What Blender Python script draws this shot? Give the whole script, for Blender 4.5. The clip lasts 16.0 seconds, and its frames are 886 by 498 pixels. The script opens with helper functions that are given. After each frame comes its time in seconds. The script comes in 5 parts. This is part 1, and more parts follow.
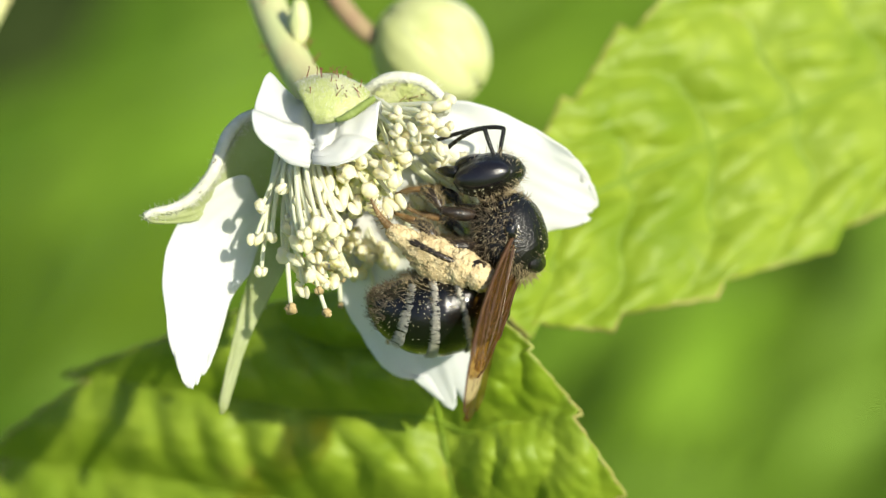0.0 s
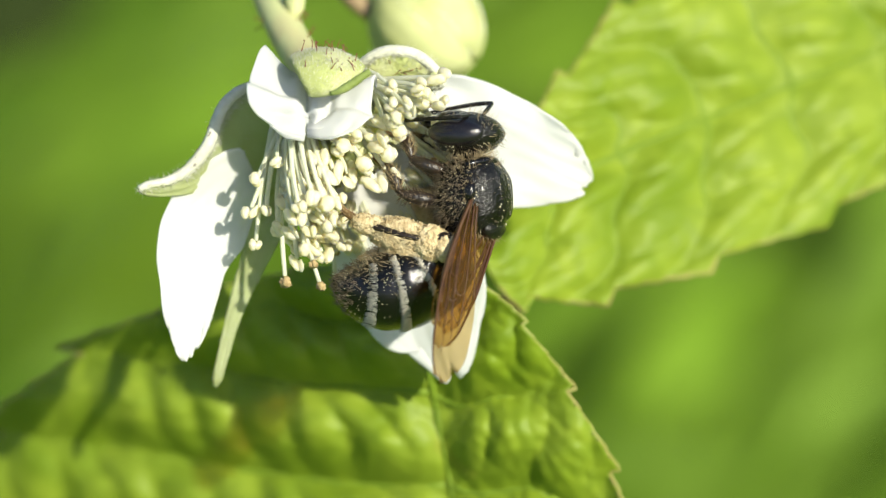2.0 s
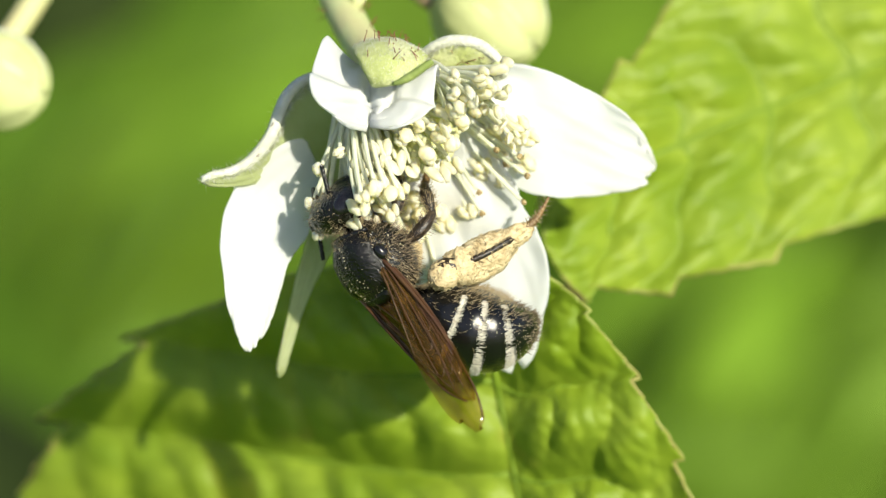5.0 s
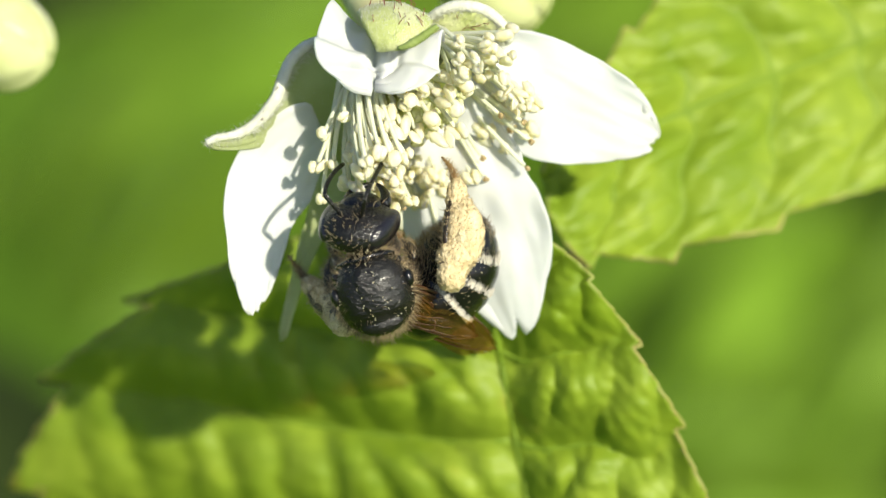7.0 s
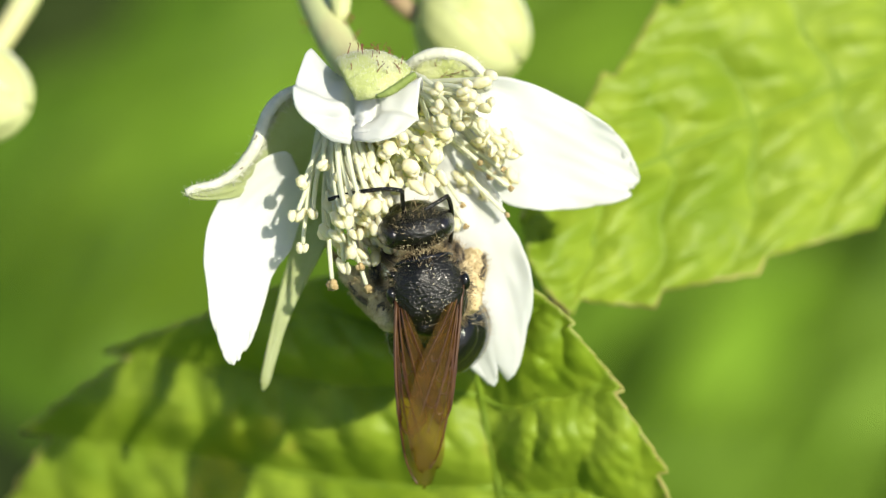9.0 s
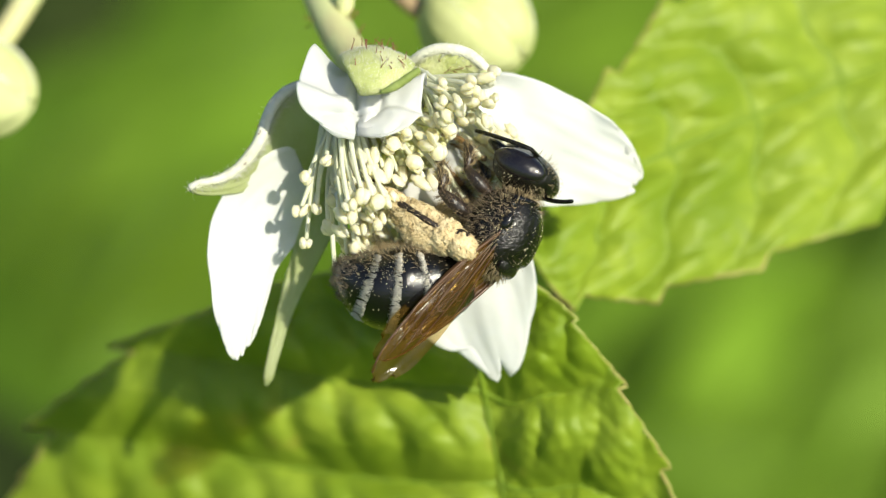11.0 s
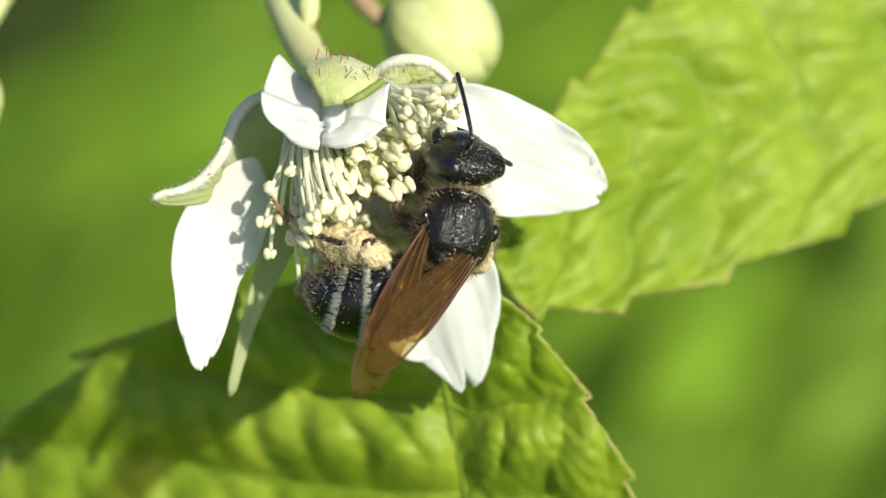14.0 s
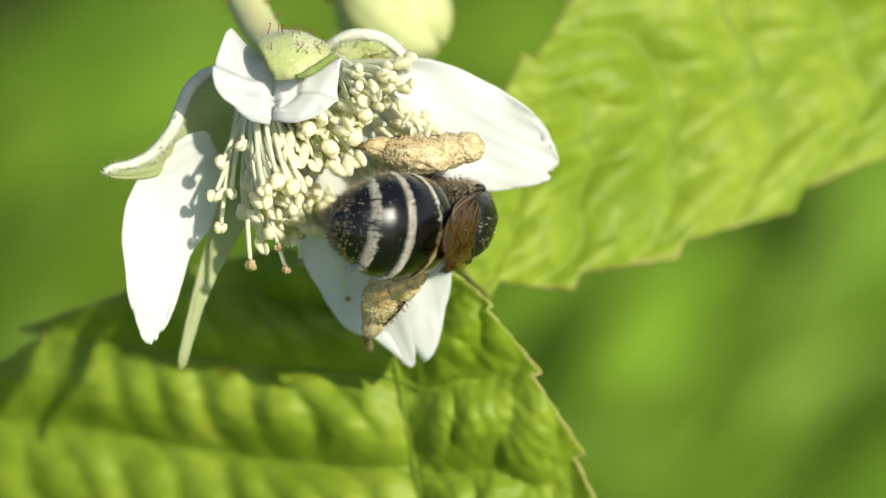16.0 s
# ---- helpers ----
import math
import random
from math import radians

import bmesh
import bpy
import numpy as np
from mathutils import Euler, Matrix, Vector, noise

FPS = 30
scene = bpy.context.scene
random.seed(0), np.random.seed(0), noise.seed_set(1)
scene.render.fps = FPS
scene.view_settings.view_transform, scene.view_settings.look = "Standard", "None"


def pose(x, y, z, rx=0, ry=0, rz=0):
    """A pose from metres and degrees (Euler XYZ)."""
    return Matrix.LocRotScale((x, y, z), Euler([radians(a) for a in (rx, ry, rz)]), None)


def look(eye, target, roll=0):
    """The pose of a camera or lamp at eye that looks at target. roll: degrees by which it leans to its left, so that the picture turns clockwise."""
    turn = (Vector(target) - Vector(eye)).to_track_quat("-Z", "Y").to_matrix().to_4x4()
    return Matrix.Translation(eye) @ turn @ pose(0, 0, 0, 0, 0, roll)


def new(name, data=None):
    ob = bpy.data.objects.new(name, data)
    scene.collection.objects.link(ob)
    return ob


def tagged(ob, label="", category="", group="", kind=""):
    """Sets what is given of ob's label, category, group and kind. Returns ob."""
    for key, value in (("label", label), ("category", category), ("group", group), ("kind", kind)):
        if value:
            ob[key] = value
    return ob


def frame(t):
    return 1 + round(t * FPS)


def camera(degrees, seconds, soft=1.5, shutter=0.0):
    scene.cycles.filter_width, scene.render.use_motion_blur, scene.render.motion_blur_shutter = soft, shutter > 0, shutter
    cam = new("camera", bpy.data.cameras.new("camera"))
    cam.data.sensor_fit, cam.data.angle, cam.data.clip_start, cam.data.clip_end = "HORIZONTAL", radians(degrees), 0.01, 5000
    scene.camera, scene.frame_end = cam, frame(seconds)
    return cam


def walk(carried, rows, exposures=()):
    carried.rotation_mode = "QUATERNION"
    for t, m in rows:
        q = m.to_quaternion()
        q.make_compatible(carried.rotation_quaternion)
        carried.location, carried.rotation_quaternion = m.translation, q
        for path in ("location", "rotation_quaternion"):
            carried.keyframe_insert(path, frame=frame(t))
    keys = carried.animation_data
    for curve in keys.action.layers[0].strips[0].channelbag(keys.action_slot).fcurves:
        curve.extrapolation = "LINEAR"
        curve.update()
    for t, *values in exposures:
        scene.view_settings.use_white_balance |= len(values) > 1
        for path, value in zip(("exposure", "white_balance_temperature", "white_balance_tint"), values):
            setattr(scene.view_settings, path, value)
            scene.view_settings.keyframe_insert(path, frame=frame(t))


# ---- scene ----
MM = 0.001
cam = camera(14.0, 16.0, soft=1.25)
cam.data.dof.use_dof = True
cam.data.dof.focus_distance = 0.1568
cam.data.dof.aperture_fstop = 31.0

# the axes of the set: right, up the slope of the view, and towards the camera
TILT = 30.0
F0 = Vector((0, 0, 0.30))
VR = Vector((1, 0, 0))
VU = Vector((0, math.sin(radians(TILT)), math.cos(radians(TILT))))
VW = Vector((0, -math.cos(radians(TILT)), math.sin(radians(TILT))))
VIEW = Matrix((VR, VU, VW)).transposed().to_4x4()
SET = Matrix.Translation(F0) @ VIEW


def aim(turn, lift, lean, away):
    """The carried camera: turned left, lifted, leaned (degrees), away from the flower (mm)."""
    m = Matrix.Translation(F0 + VW * away * MM) @ VIEW
    return m @ Matrix.Rotation(radians(lean), 4, "Z") @ Matrix.Rotation(radians(turn), 4, "Y") @ Matrix.Rotation(radians(lift), 4, "X")


DRIFT = [
    (0.0, 0.000, -0.000, -0.00, 160.0),
    (0.5, 0.644, -0.064, 0.07, 160.0),
    (1.0, 0.498, 0.007, 0.32, 160.0),
    (1.5, 0.506, -0.213, 0.27, 160.0),
    (2.0, -0.088, -0.415, 0.21, 160.0),
    (2.5, -0.179, -0.065, 0.14, 160.0),
    (3.0, -0.422, -0.050, -0.07, 160.0),
    (3.2, 0.043, -0.140, 0.00, 160.0),
    (5.3, 1.005, -0.715, 0.17, 160.0),
    (5.5, 1.085, -0.841, 0.33, 160.0),
    (6.0, 1.747, -1.136, 0.39, 160.0),
    (6.5, 2.178, -1.267, 0.31, 160.0),
    (7.0, 0.972, -1.122, 0.55, 160.0),
    (7.5, 0.917, -1.352, 0.33, 160.0),
    (8.0, 0.938, -0.991, 0.20, 160.0),
    (8.2, 0.836, -0.446, 0.04, 160.0),
    (10.3, 0.464, -0.308, 0.00, 160.0),
    (10.5, 1.196, -0.124, 0.09, 160.0),
    (11.0, 0.710, -0.447, 0.05, 160.0),
    (11.5, 0.517, -0.338, 0.11, 160.0),
    (12.0, 0.288, -0.437, 0.37, 160.0),
    (12.5, -0.298, -0.297, 0.22, 160.0),
    (13.0, -0.876, -0.103, -0.01, 160.0),
    (13.5, -0.486, -0.066, -0.02, 160.0),
    (14.0, 0.142, -0.277, 0.12, 160.0),
    (14.5, -0.466, -0.412, 0.42, 160.0),
    (15.0, -0.567, -0.590, 0.36, 160.0),
    (15.5, -0.690, -0.376, 0.32, 160.0),
    (16.0, -0.636, -0.674, 0.42, 160.0)]
walk(cam, [(t, aim(a, b, c, d)) for t, a, b, c, d in DRIFT], [(0.0, 0.49), (3.0, 0.47), (7.0, 0.48), (11.0, 0.43), (14.0, 0.40), (16.0, 0.33)])

# ---- light ----
SUN_VIEW = Vector((0.46, 0.25, 0.855)).normalized()
sun_dir = VIEW.to_3x3() @ SUN_VIEW
world = bpy.data.worlds.new("sky")
scene.world = world
world.use_nodes = True
sky = world.node_tree.nodes.new("ShaderNodeTexSky")
sky.sky_type = "NISHITA"
sky.sun_disc = False
sky.sun_elevation = math.asin(sun_dir.z)
sky.sun_rotation = math.atan2(sun_dir.x, sun_dir.y)
world.node_tree.links.new(sky.outputs[0], world.node_tree.nodes["Background"].inputs[0])
world.node_tree.nodes["Background"].inputs[1].default_value = 0.095
sun_data = bpy.data.lights.new("sun", "SUN")
sun_data.energy, sun_data.angle, sun_data.color = 4.8, radians(1.2), (1.0, 0.95, 0.77)
sun = new("sun", sun_data)
sun.matrix_world = look(F0 + sun_dir, F0)


# ---- materials ----
def material(name, base, rough=0.5, dark=None, scale=800.0, bump=0.0, bump_scale=3000.0, through_light=0.0,
             through_color=None, metal=0.0, coat=0.0, island=0.0, spec=0.5, sss=0.0):
    """A principled surface whose colour wanders between two tones, with fine relief and, for thin tissue, light passing through."""
    m = bpy.data.materials.new(name)
    m.use_nodes = True
    n, l = m.node_tree.nodes, m.node_tree.links
    b = n["Principled BSDF"]
    out = n["Material Output"]
    tex = n.new("ShaderNodeTexCoord")
    n1 = n.new("ShaderNodeTexNoise")
    n1.inputs["Scale"].default_value = scale
    n1.inputs["Detail"].default_value = 5.0
    l.new(tex.outputs["Object"], n1.inputs["Vector"])
    mix = n.new("ShaderNodeMix")
    mix.data_type = "RGBA"
    dark = dark or tuple(c * 0.72 for c in base)
    mix.inputs[6].default_value = (*dark, 1)
    mix.inputs[7].default_value = (*base, 1)
    ramp = n.new("ShaderNodeMapRange")
    ramp.inputs[1].default_value, ramp.inputs[2].default_value = 0.35, 0.65
    l.new(n1.outputs[0], ramp.inputs[0])
    l.new(ramp.outputs[0], mix.inputs[0])
    color = mix.outputs[2]
    if island:
        geo = n.new("ShaderNodeNewGeometry")
        hsv = n.new("ShaderNodeHueSaturation")
        rng = n.new("ShaderNodeMapRange")
        rng.inputs[3].default_value, rng.inputs[4].default_value = 1 - island, 1 + island
        l.new(geo.outputs["Random Per Island"], rng.inputs[0])
        l.new(rng.outputs[0], hsv.inputs["Value"])
        l.new(color, hsv.inputs["Color"])
        color = hsv.outputs[0]
    l.new(color, b.inputs["Base Color"])
    b.inputs["Roughness"].default_value = rough
    b.inputs["Metallic"].default_value = metal
    b.inputs["Coat Weight"].default_value = coat
    b.inputs["Coat Roughness"].default_value = 0.12
    b.inputs["Specular IOR Level"].default_value = spec
    if sss:
        b.inputs["Subsurface Weight"].default_value = sss
        b.inputs["Subsurface Radius"].default_value = (1.0, 0.9, 0.5)
        b.inputs["Subsurface Scale"].default_value = 0.0006
    if bump:
        n2 = n.new("ShaderNodeTexNoise")
        n2.inputs["Scale"].default_value = bump_scale
        n2.inputs["Detail"].default_value = 3.0
        l.new(tex.outputs["Object"], n2.inputs["Vector"])
        bp = n.new("ShaderNodeBump")
        bp.inputs["Strength"].default_value = bump
        bp.inputs["Distance"].default_value = 0.0001
        l.new(n2.outputs[0], bp.inputs["Height"])
        l.new(bp.outputs[0], b.inputs["Normal"])
    if through_light:
        tr = n.new("ShaderNodeBsdfTranslucent")
        if through_color:
            tr.inputs["Color"].default_value = (*through_color, 1)
        else:
            l.new(color, tr.inputs["Color"])
        ms = n.new("ShaderNodeMixShader")
        ms.inputs[0].default_value = through_light
        l.new(b.outputs[0], ms.inputs[1])
        l.new(tr.outputs[0], ms.inputs[2])
        l.new(ms.outputs[0], out.inputs["Surface"])
    return m


def membrane(name, color, clear):
    """Wing membrane: glossy amber skin that lets light straight through in part."""
    m = material(name, color, rough=0.14, scale=1500, bump=1.0, bump_scale=700, through_light=0.3, spec=0.8)
    n, l = m.node_tree.nodes, m.node_tree.links
    out = n["Material Output"]
    was = out.inputs["Surface"].links[0].from_socket
    tp = n.new("ShaderNodeBsdfTransparent")
    tp.inputs["Color"].default_value = (0.90, 0.72, 0.38, 1)
    ms = n.new("ShaderNodeMixShader")
    ms.inputs[0].default_value = clear
    l.new(was, ms.inputs[1])
    l.new(tp.outputs[0], ms.inputs[2])
    l.new(ms.outputs[0], out.inputs["Surface"])
    return m


PETAL = material("petal_tissue", (0.86, 0.86, 0.85), 0.6, (0.78, 0.80, 0.80), 330, 0.6, 700, 0.50, spec=0.3)
SEPAL = material("sepal_tissue", (0.67, 0.69, 0.40), 0.8, (0.52, 0.58, 0.22), 700, 0.7, 5000, 0.25, spec=0.25)
SEPAL_IN = material("sepal_inner_tissue", (0.62, 0.68, 0.38), 0.75, (0.54, 0.60, 0.28), 500, 0.5, 5000, 0.55)
WOOL = material("white_wool", (0.82, 0.83, 0.72), 0.85, (0.72, 0.74, 0.58), 2500, 0.6, 7000, 0.25)
SEPAL_TIP = material("sepal_tip_tissue", (0.28, 0.35, 0.10), 0.7, (0.18, 0.24, 0.05), 900, 0.6, 5000)
REDHAIR = material("red_gland", (0.20, 0.045, 0.02), 0.45, (0.10, 0.02, 0.01), 4000)
FILAMENT = material("filament_tissue", (0.88, 0.88, 0.74), 0.5, (0.82, 0.84, 0.64), 900, 0.0, 1, 0.45)
ANTHER = material("anther_tissue", (0.94, 0.90, 0.68), 0.6, (0.90, 0.84, 0.55), 1800, 0.4, 6000, 0.35, spec=0.3, sss=0.6)
ANTHER_OLD = material("anther_old_tissue", (0.52, 0.41, 0.21), 0.7, (0.30, 0.21, 0.09), 2200, 0.7, 5000)
CARPEL = material("carpel_tissue", (0.88, 0.90, 0.50), 0.45, (0.82, 0.86, 0.40), 1200, 0.0, 1, 0.35, sss=0.7)
STIGMA = material("stigma_tissue", (0.84, 0.83, 0.54), 0.5, (0.74, 0.75, 0.42), 2500, 0.4, 6000, 0.4)
STALK = material("stalk_bark", (0.57, 0.62, 0.29), 0.55, (0.54, 0.46, 0.24), 300, 0.5, 3500, 0.1)
STALK_RED = material("stalk_red", (0.30, 0.17, 0.12), 0.55, (0.36, 0.30, 0.14), 300, 0.4, 3000)
BUD = material("bud_tissue", (0.66, 0.69, 0.35), 0.6, (0.52, 0.56, 0.23), 420, 0.5, 4500, 0.15, spec=0.3)
LEAF = material("leaf_blade", (0.315, 0.415, 0.036), 0.53, (0.200, 0.300, 0.014), 230, 0.35, 1100, 0.30, (0.34, 0.44, 0.014), spec=0.34)
def quilted(m, size, edge_color, spot_color):
    """Gives a leaf its net of darker sunken veinlets between raised cells, and a few rusty spots."""
    n, l = m.node_tree.nodes, m.node_tree.links
    b = n["Principled BSDF"]
    was = b.inputs["Base Color"].links[0].from_socket
    tex = n.new("ShaderNodeTexCoord")
    bend = n.new("ShaderNodeTexNoise")
    bend.inputs["Scale"].default_value = size * 0.6
    l.new(tex.outputs["Object"], bend.inputs["Vector"])
    push = n.new("ShaderNodeVectorMath")
    push.operation = "MULTIPLY_ADD"
    push.inputs[1].default_value = (0.9 / size,) * 3
    l.new(bend.outputs["Color"], push.inputs[0])
    l.new(tex.outputs["Object"], push.inputs[2])
    cell = n.new("ShaderNodeTexVoronoi")
    cell.feature = "DISTANCE_TO_EDGE"
    cell.inputs["Scale"].default_value = size
    l.new(push.outputs[0], cell.inputs["Vector"])
    net = n.new("ShaderNodeMapRange")
    net.interpolation_type = "SMOOTHSTEP"
    net.inputs[1].default_value, net.inputs[2].default_value = 0.0, 0.30
    net.inputs[3].default_value, net.inputs[4].default_value = 0.34, 0.0
    l.new(cell.outputs["Distance"], net.inputs[0])
    mix = n.new("ShaderNodeMix")
    mix.data_type = "RGBA"
    mix.inputs[7].default_value = (*edge_color, 1)
    l.new(net.outputs[0], mix.inputs[0])
    l.new(was, mix.inputs[6])
    blot = n.new("ShaderNodeTexNoise")
    blot.inputs["Scale"].default_value = 210.0
    blot.inputs["Detail"].default_value = 2.0
    l.new(tex.outputs["Object"], blot.inputs["Vector"])
    rust = n.new("ShaderNodeMapRange")
    rust.inputs[1].default_value, rust.inputs[2].default_value = 0.68, 0.78
    rust.inputs[3].default_value, rust.inputs[4].default_value = 0.0, 0.5
    l.new(blot.outputs[0], rust.inputs[0])
    spot = n.new("ShaderNodeMix")
    spot.data_type = "RGBA"
    spot.inputs[7].default_value = (*spot_color, 1)
    l.new(rust.outputs[0], spot.inputs[0])
    l.new(mix.outputs[2], spot.inputs[6])
    l.new(spot.outputs[2], b.inputs["Base Color"])
    bump = n.new("ShaderNodeBump")
    bump.inputs["Strength"].default_value = 0.10
    bump.inputs["Distance"].default_value = 0.00035
    l.new(cell.outputs["Distance"], bump.inputs["Height"])
    l.new(b.inputs["Normal"].links[0].from_socket, bump.inputs["Normal"])
    l.new(bump.outputs[0], b.inputs["Normal"])


quilted(LEAF, 520.0, (0.120, 0.205, 0.010), (0.34, 0.22, 0.05))
VEIN = material("leaf_vein", (0.20, 0.30, 0.022), 0.6, (0.15, 0.24, 0.014), 600, 0.3, 3000, 0.2, spec=0.3)
RIM = material("leaf_rim", (0.36, 0.27, 0.09), 0.6, (0.24, 0.28, 0.05), 260, 0.3, 3000, 0.15)
CANE = material("cane_bark", (0.20, 0.24, 0.07), 0.6, (0.22, 0.12, 0.06), 60, 0.4, 900)
GROUND = material("meadow_floor", (0.085, 0.165, 0.012), 0.9, (0.050, 0.105, 0.006), 14, 0.0, spec=0.1)
WEEDS = material("undergrowth_leaf", (0.165, 0.285, 0.022), 0.6, (0.105, 0.200, 0.012), 30, 0.0, 1, 0.30, None, island=0.3, spec=0.2)
# dark green that carries the shade between the weeds as plain colour
WEED_SHADE = material("weed_shade", (0.030, 0.046, 0.010), 0.95, (0.014, 0.024, 0.005), 60, 0.0, spec=0.1)

BLACK = material("black_cuticle", (0.009, 0.008, 0.007), 0.25, (0.004, 0.004, 0.003), 900, 0.9, 7500, coat=0.06, spec=0.40)
GLOSS = material("gloss_cuticle", (0.006, 0.006, 0.006), 0.15, (0.004, 0.004, 0.004), 900, 0.25, 12000, coat=0.15, spec=0.42)
EYE = material("compound_eye_surface", (0.010, 0.009, 0.010), 0.20, (0.006, 0.005, 0.007), 2000, 0.2, 30000, coat=0.3)
FUR = material("tawny_fur", (0.46, 0.37, 0.22), 0.7, (0.30, 0.22, 0.11), 2500, 0.0, 1, 0.2, island=0.3)
FUR_DARK = material("brown_fur", (0.25, 0.19, 0.12), 0.7, (0.10, 0.07, 0.04), 2500, 0.0, 1, 0.1, island=0.4)
BAND = material("white_band_fur", (0.76, 0.73, 0.63), 0.75, (0.62, 0.58, 0.49), 3000, 0.0, 1, 0.15, island=0.25)
POLLEN = material("pollen_paste", (0.62, 0.52, 0.32), 0.9, (0.48, 0.37, 0.20), 2400, 0.9, 9000, island=0.15, spec=0.2)
DUST = material("pale_pollen", (0.80, 0.74, 0.50), 0.8, (0.70, 0.60, 0.34), 2500, spec=0.2, island=0.2)
LEG_TAN = material("tawny_leg", (0.26, 0.15, 0.055), 0.5, (0.14, 0.08, 0.03), 1500, 0.4, 8000, 0.15)
LEG = material("brown_leg", (0.026, 0.016, 0.010), 0.35, (0.012, 0.009, 0.007), 1500, 0.4, 8000)
WING = membrane("wing_skin", (0.17, 0.100, 0.024), 0.68)
WINGVEIN = material("wing_vein", (0.085, 0.040, 0.012), 0.35, (0.05, 0.02, 0.01), 1500)


# ---- mesh helpers (millimetres in, metres out) ----
class Geo:
    """Collects pieces of one mesh."""

    def __init__(self):
        self.v, self.f, self.n = [], [], 0

    def add(self, verts, faces):
        verts = np.asarray(verts, float).reshape(-1, 3)
        self.v.append(verts)
        self.f += [tuple(i + self.n for i in face) for face in faces]
        self.n += len(verts)
        return self

    def mesh(self, name, mat, smooth=True):
        me = bpy.data.meshes.new(name)
        verts = np.concatenate(self.v) * MM
        me.from_pydata(verts.tolist(), [], self.f)
        me.materials.append(mat)
        if smooth:
            me.polygons.foreach_set("use_smooth", [True] * len(me.polygons))
        me.update()
        return me


def part(name, geo, mat, parent, label="", smooth=True, thick=0.0, m=None):
    """Links a mesh as one part under a thing or a part."""
    me = geo.mesh(name, mat, smooth) if isinstance(geo, Geo) else geo
    ob = new(name, me)
    ob.parent = parent
    if m is not None:
        ob.matrix_basis = m
    if thick:
        sol = ob.modifiers.new("thickness", "SOLIDIFY")
        sol.thickness, sol.offset = thick * MM, 0.0
    if label:
        tagged(ob, label)
    return ob


def unit(v):
    v = np.asarray(v, float)
    return v / np.linalg.norm(v)


def at(x, y, w):
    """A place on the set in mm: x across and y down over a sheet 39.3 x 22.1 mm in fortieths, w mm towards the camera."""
    k = (160.0 - w) / 160.0 / 39.9
    return np.array(((x - 784) * k, (441 - y) * k, w))


def bez(points, n):
    """n points along the Bezier curve of 2 to 5 control points."""
    pts = [np.asarray(p, float) for p in points]
    t = np.linspace(0, 1, n)[:, None]
    k = len(pts) - 1
    return sum(math.comb(k, i) * t ** i * (1 - t) ** (k - i) * p for i, p in enumerate(pts))


def tube(path, radii, sides=8, flat=1.0, up=None):
    """A round tube with closed ends along a path."""
    path = np.asarray(path, float)
    n = len(path)
    radii = np.broadcast_to(np.asarray(radii, float), (n,)) if np.ndim(radii) < 1 else np.interp(np.linspace(0, 1, n), np.linspace(0, 1, len(radii)), radii)
    tan = np.gradient(path, axis=0)
    tan /= np.linalg.norm(tan, axis=1)[:, None] + 1e-12
    ref = np.array((0.31, 0.52, 0.79)) if up is None else unit(up)
    verts = []
    for p, t, r in zip(path, tan, radii):
        a = np.cross(t, ref)
        if np.linalg.norm(a) < 1e-3:
            a = np.cross(t, (1, 0, 0))
        a = unit(a)
        b = np.cross(t, a)
        ref = b if up is None else ref
        ang = np.arange(sides) * 2 * math.pi / sides
        verts.append(p + r * (np.cos(ang)[:, None] * a + flat * np.sin(ang)[:, None] * b))
        ref = -np.cross(t, a) if up is None else ref
    verts = np.concatenate(verts)
    faces = [(i * sides + j, i * sides + (j + 1) % sides, (i + 1) * sides + (j + 1) % sides, (i + 1) * sides + j)
             for i in range(n - 1) for j in range(sides)]
    faces += [tuple(range(sides))[::-1], tuple((n - 1) * sides + j for j in range(sides))]
    return verts, faces


def ball(center, semi, axes=None, rings=10, sides=14, lump=0.0, freq=1.0, seed=0.0):
    """An ellipsoid with uneven skin; axes: three unit rows."""
    th = np.linspace(0, math.pi, rings + 1)[1:-1]
    ph = np.arange(sides) * 2 * math.pi / sides
    d = [(0, 0, 1)] + [(math.sin(a) * math.cos(b), math.sin(a) * math.sin(b), math.cos(a)) for a in th for b in ph] + [(0, 0, -1)]
    d = np.array(d)
    if lump:
        d = d * np.array([1 + lump * noise.noise(Vector(x * freq) + Vector((seed, 0, 0))) for x in d])[:, None]
    v = d * np.asarray(semi, float)
    if axes is not None:
        v = v @ np.asarray(axes, float)
    v = v + np.asarray(center, float)
    m = len(th)
    f = [(0, 1 + j, 1 + (j + 1) % sides) for j in range(sides)]
    f += [(1 + i * sides + j, 1 + (i + 1) * sides + j, 1 + (i + 1) * sides + (j + 1) % sides, 1 + i * sides + (j + 1) % sides)
          for i in range(m - 1) for j in range(sides)]
    last = 1 + m * sides
    f += [(last, 1 + (m - 1) * sides + (j + 1) % sides, 1 + (m - 1) * sides + j) for j in range(sides)]
    return v, f


def sheet(fn, nu, nv):
    """A grid of places fn(s, q), s from 0 to 1, q from -1 to 1."""
    v = [fn(s, q) for s in np.linspace(0, 1, nu) for q in np.linspace(-1, 1, nv)]
    f = [(i * nv + j, i * nv + j + 1, (i + 1) * nv + j + 1, (i + 1) * nv + j) for i in range(nu - 1) for j in range(nv - 1)]
    return np.array(v), f


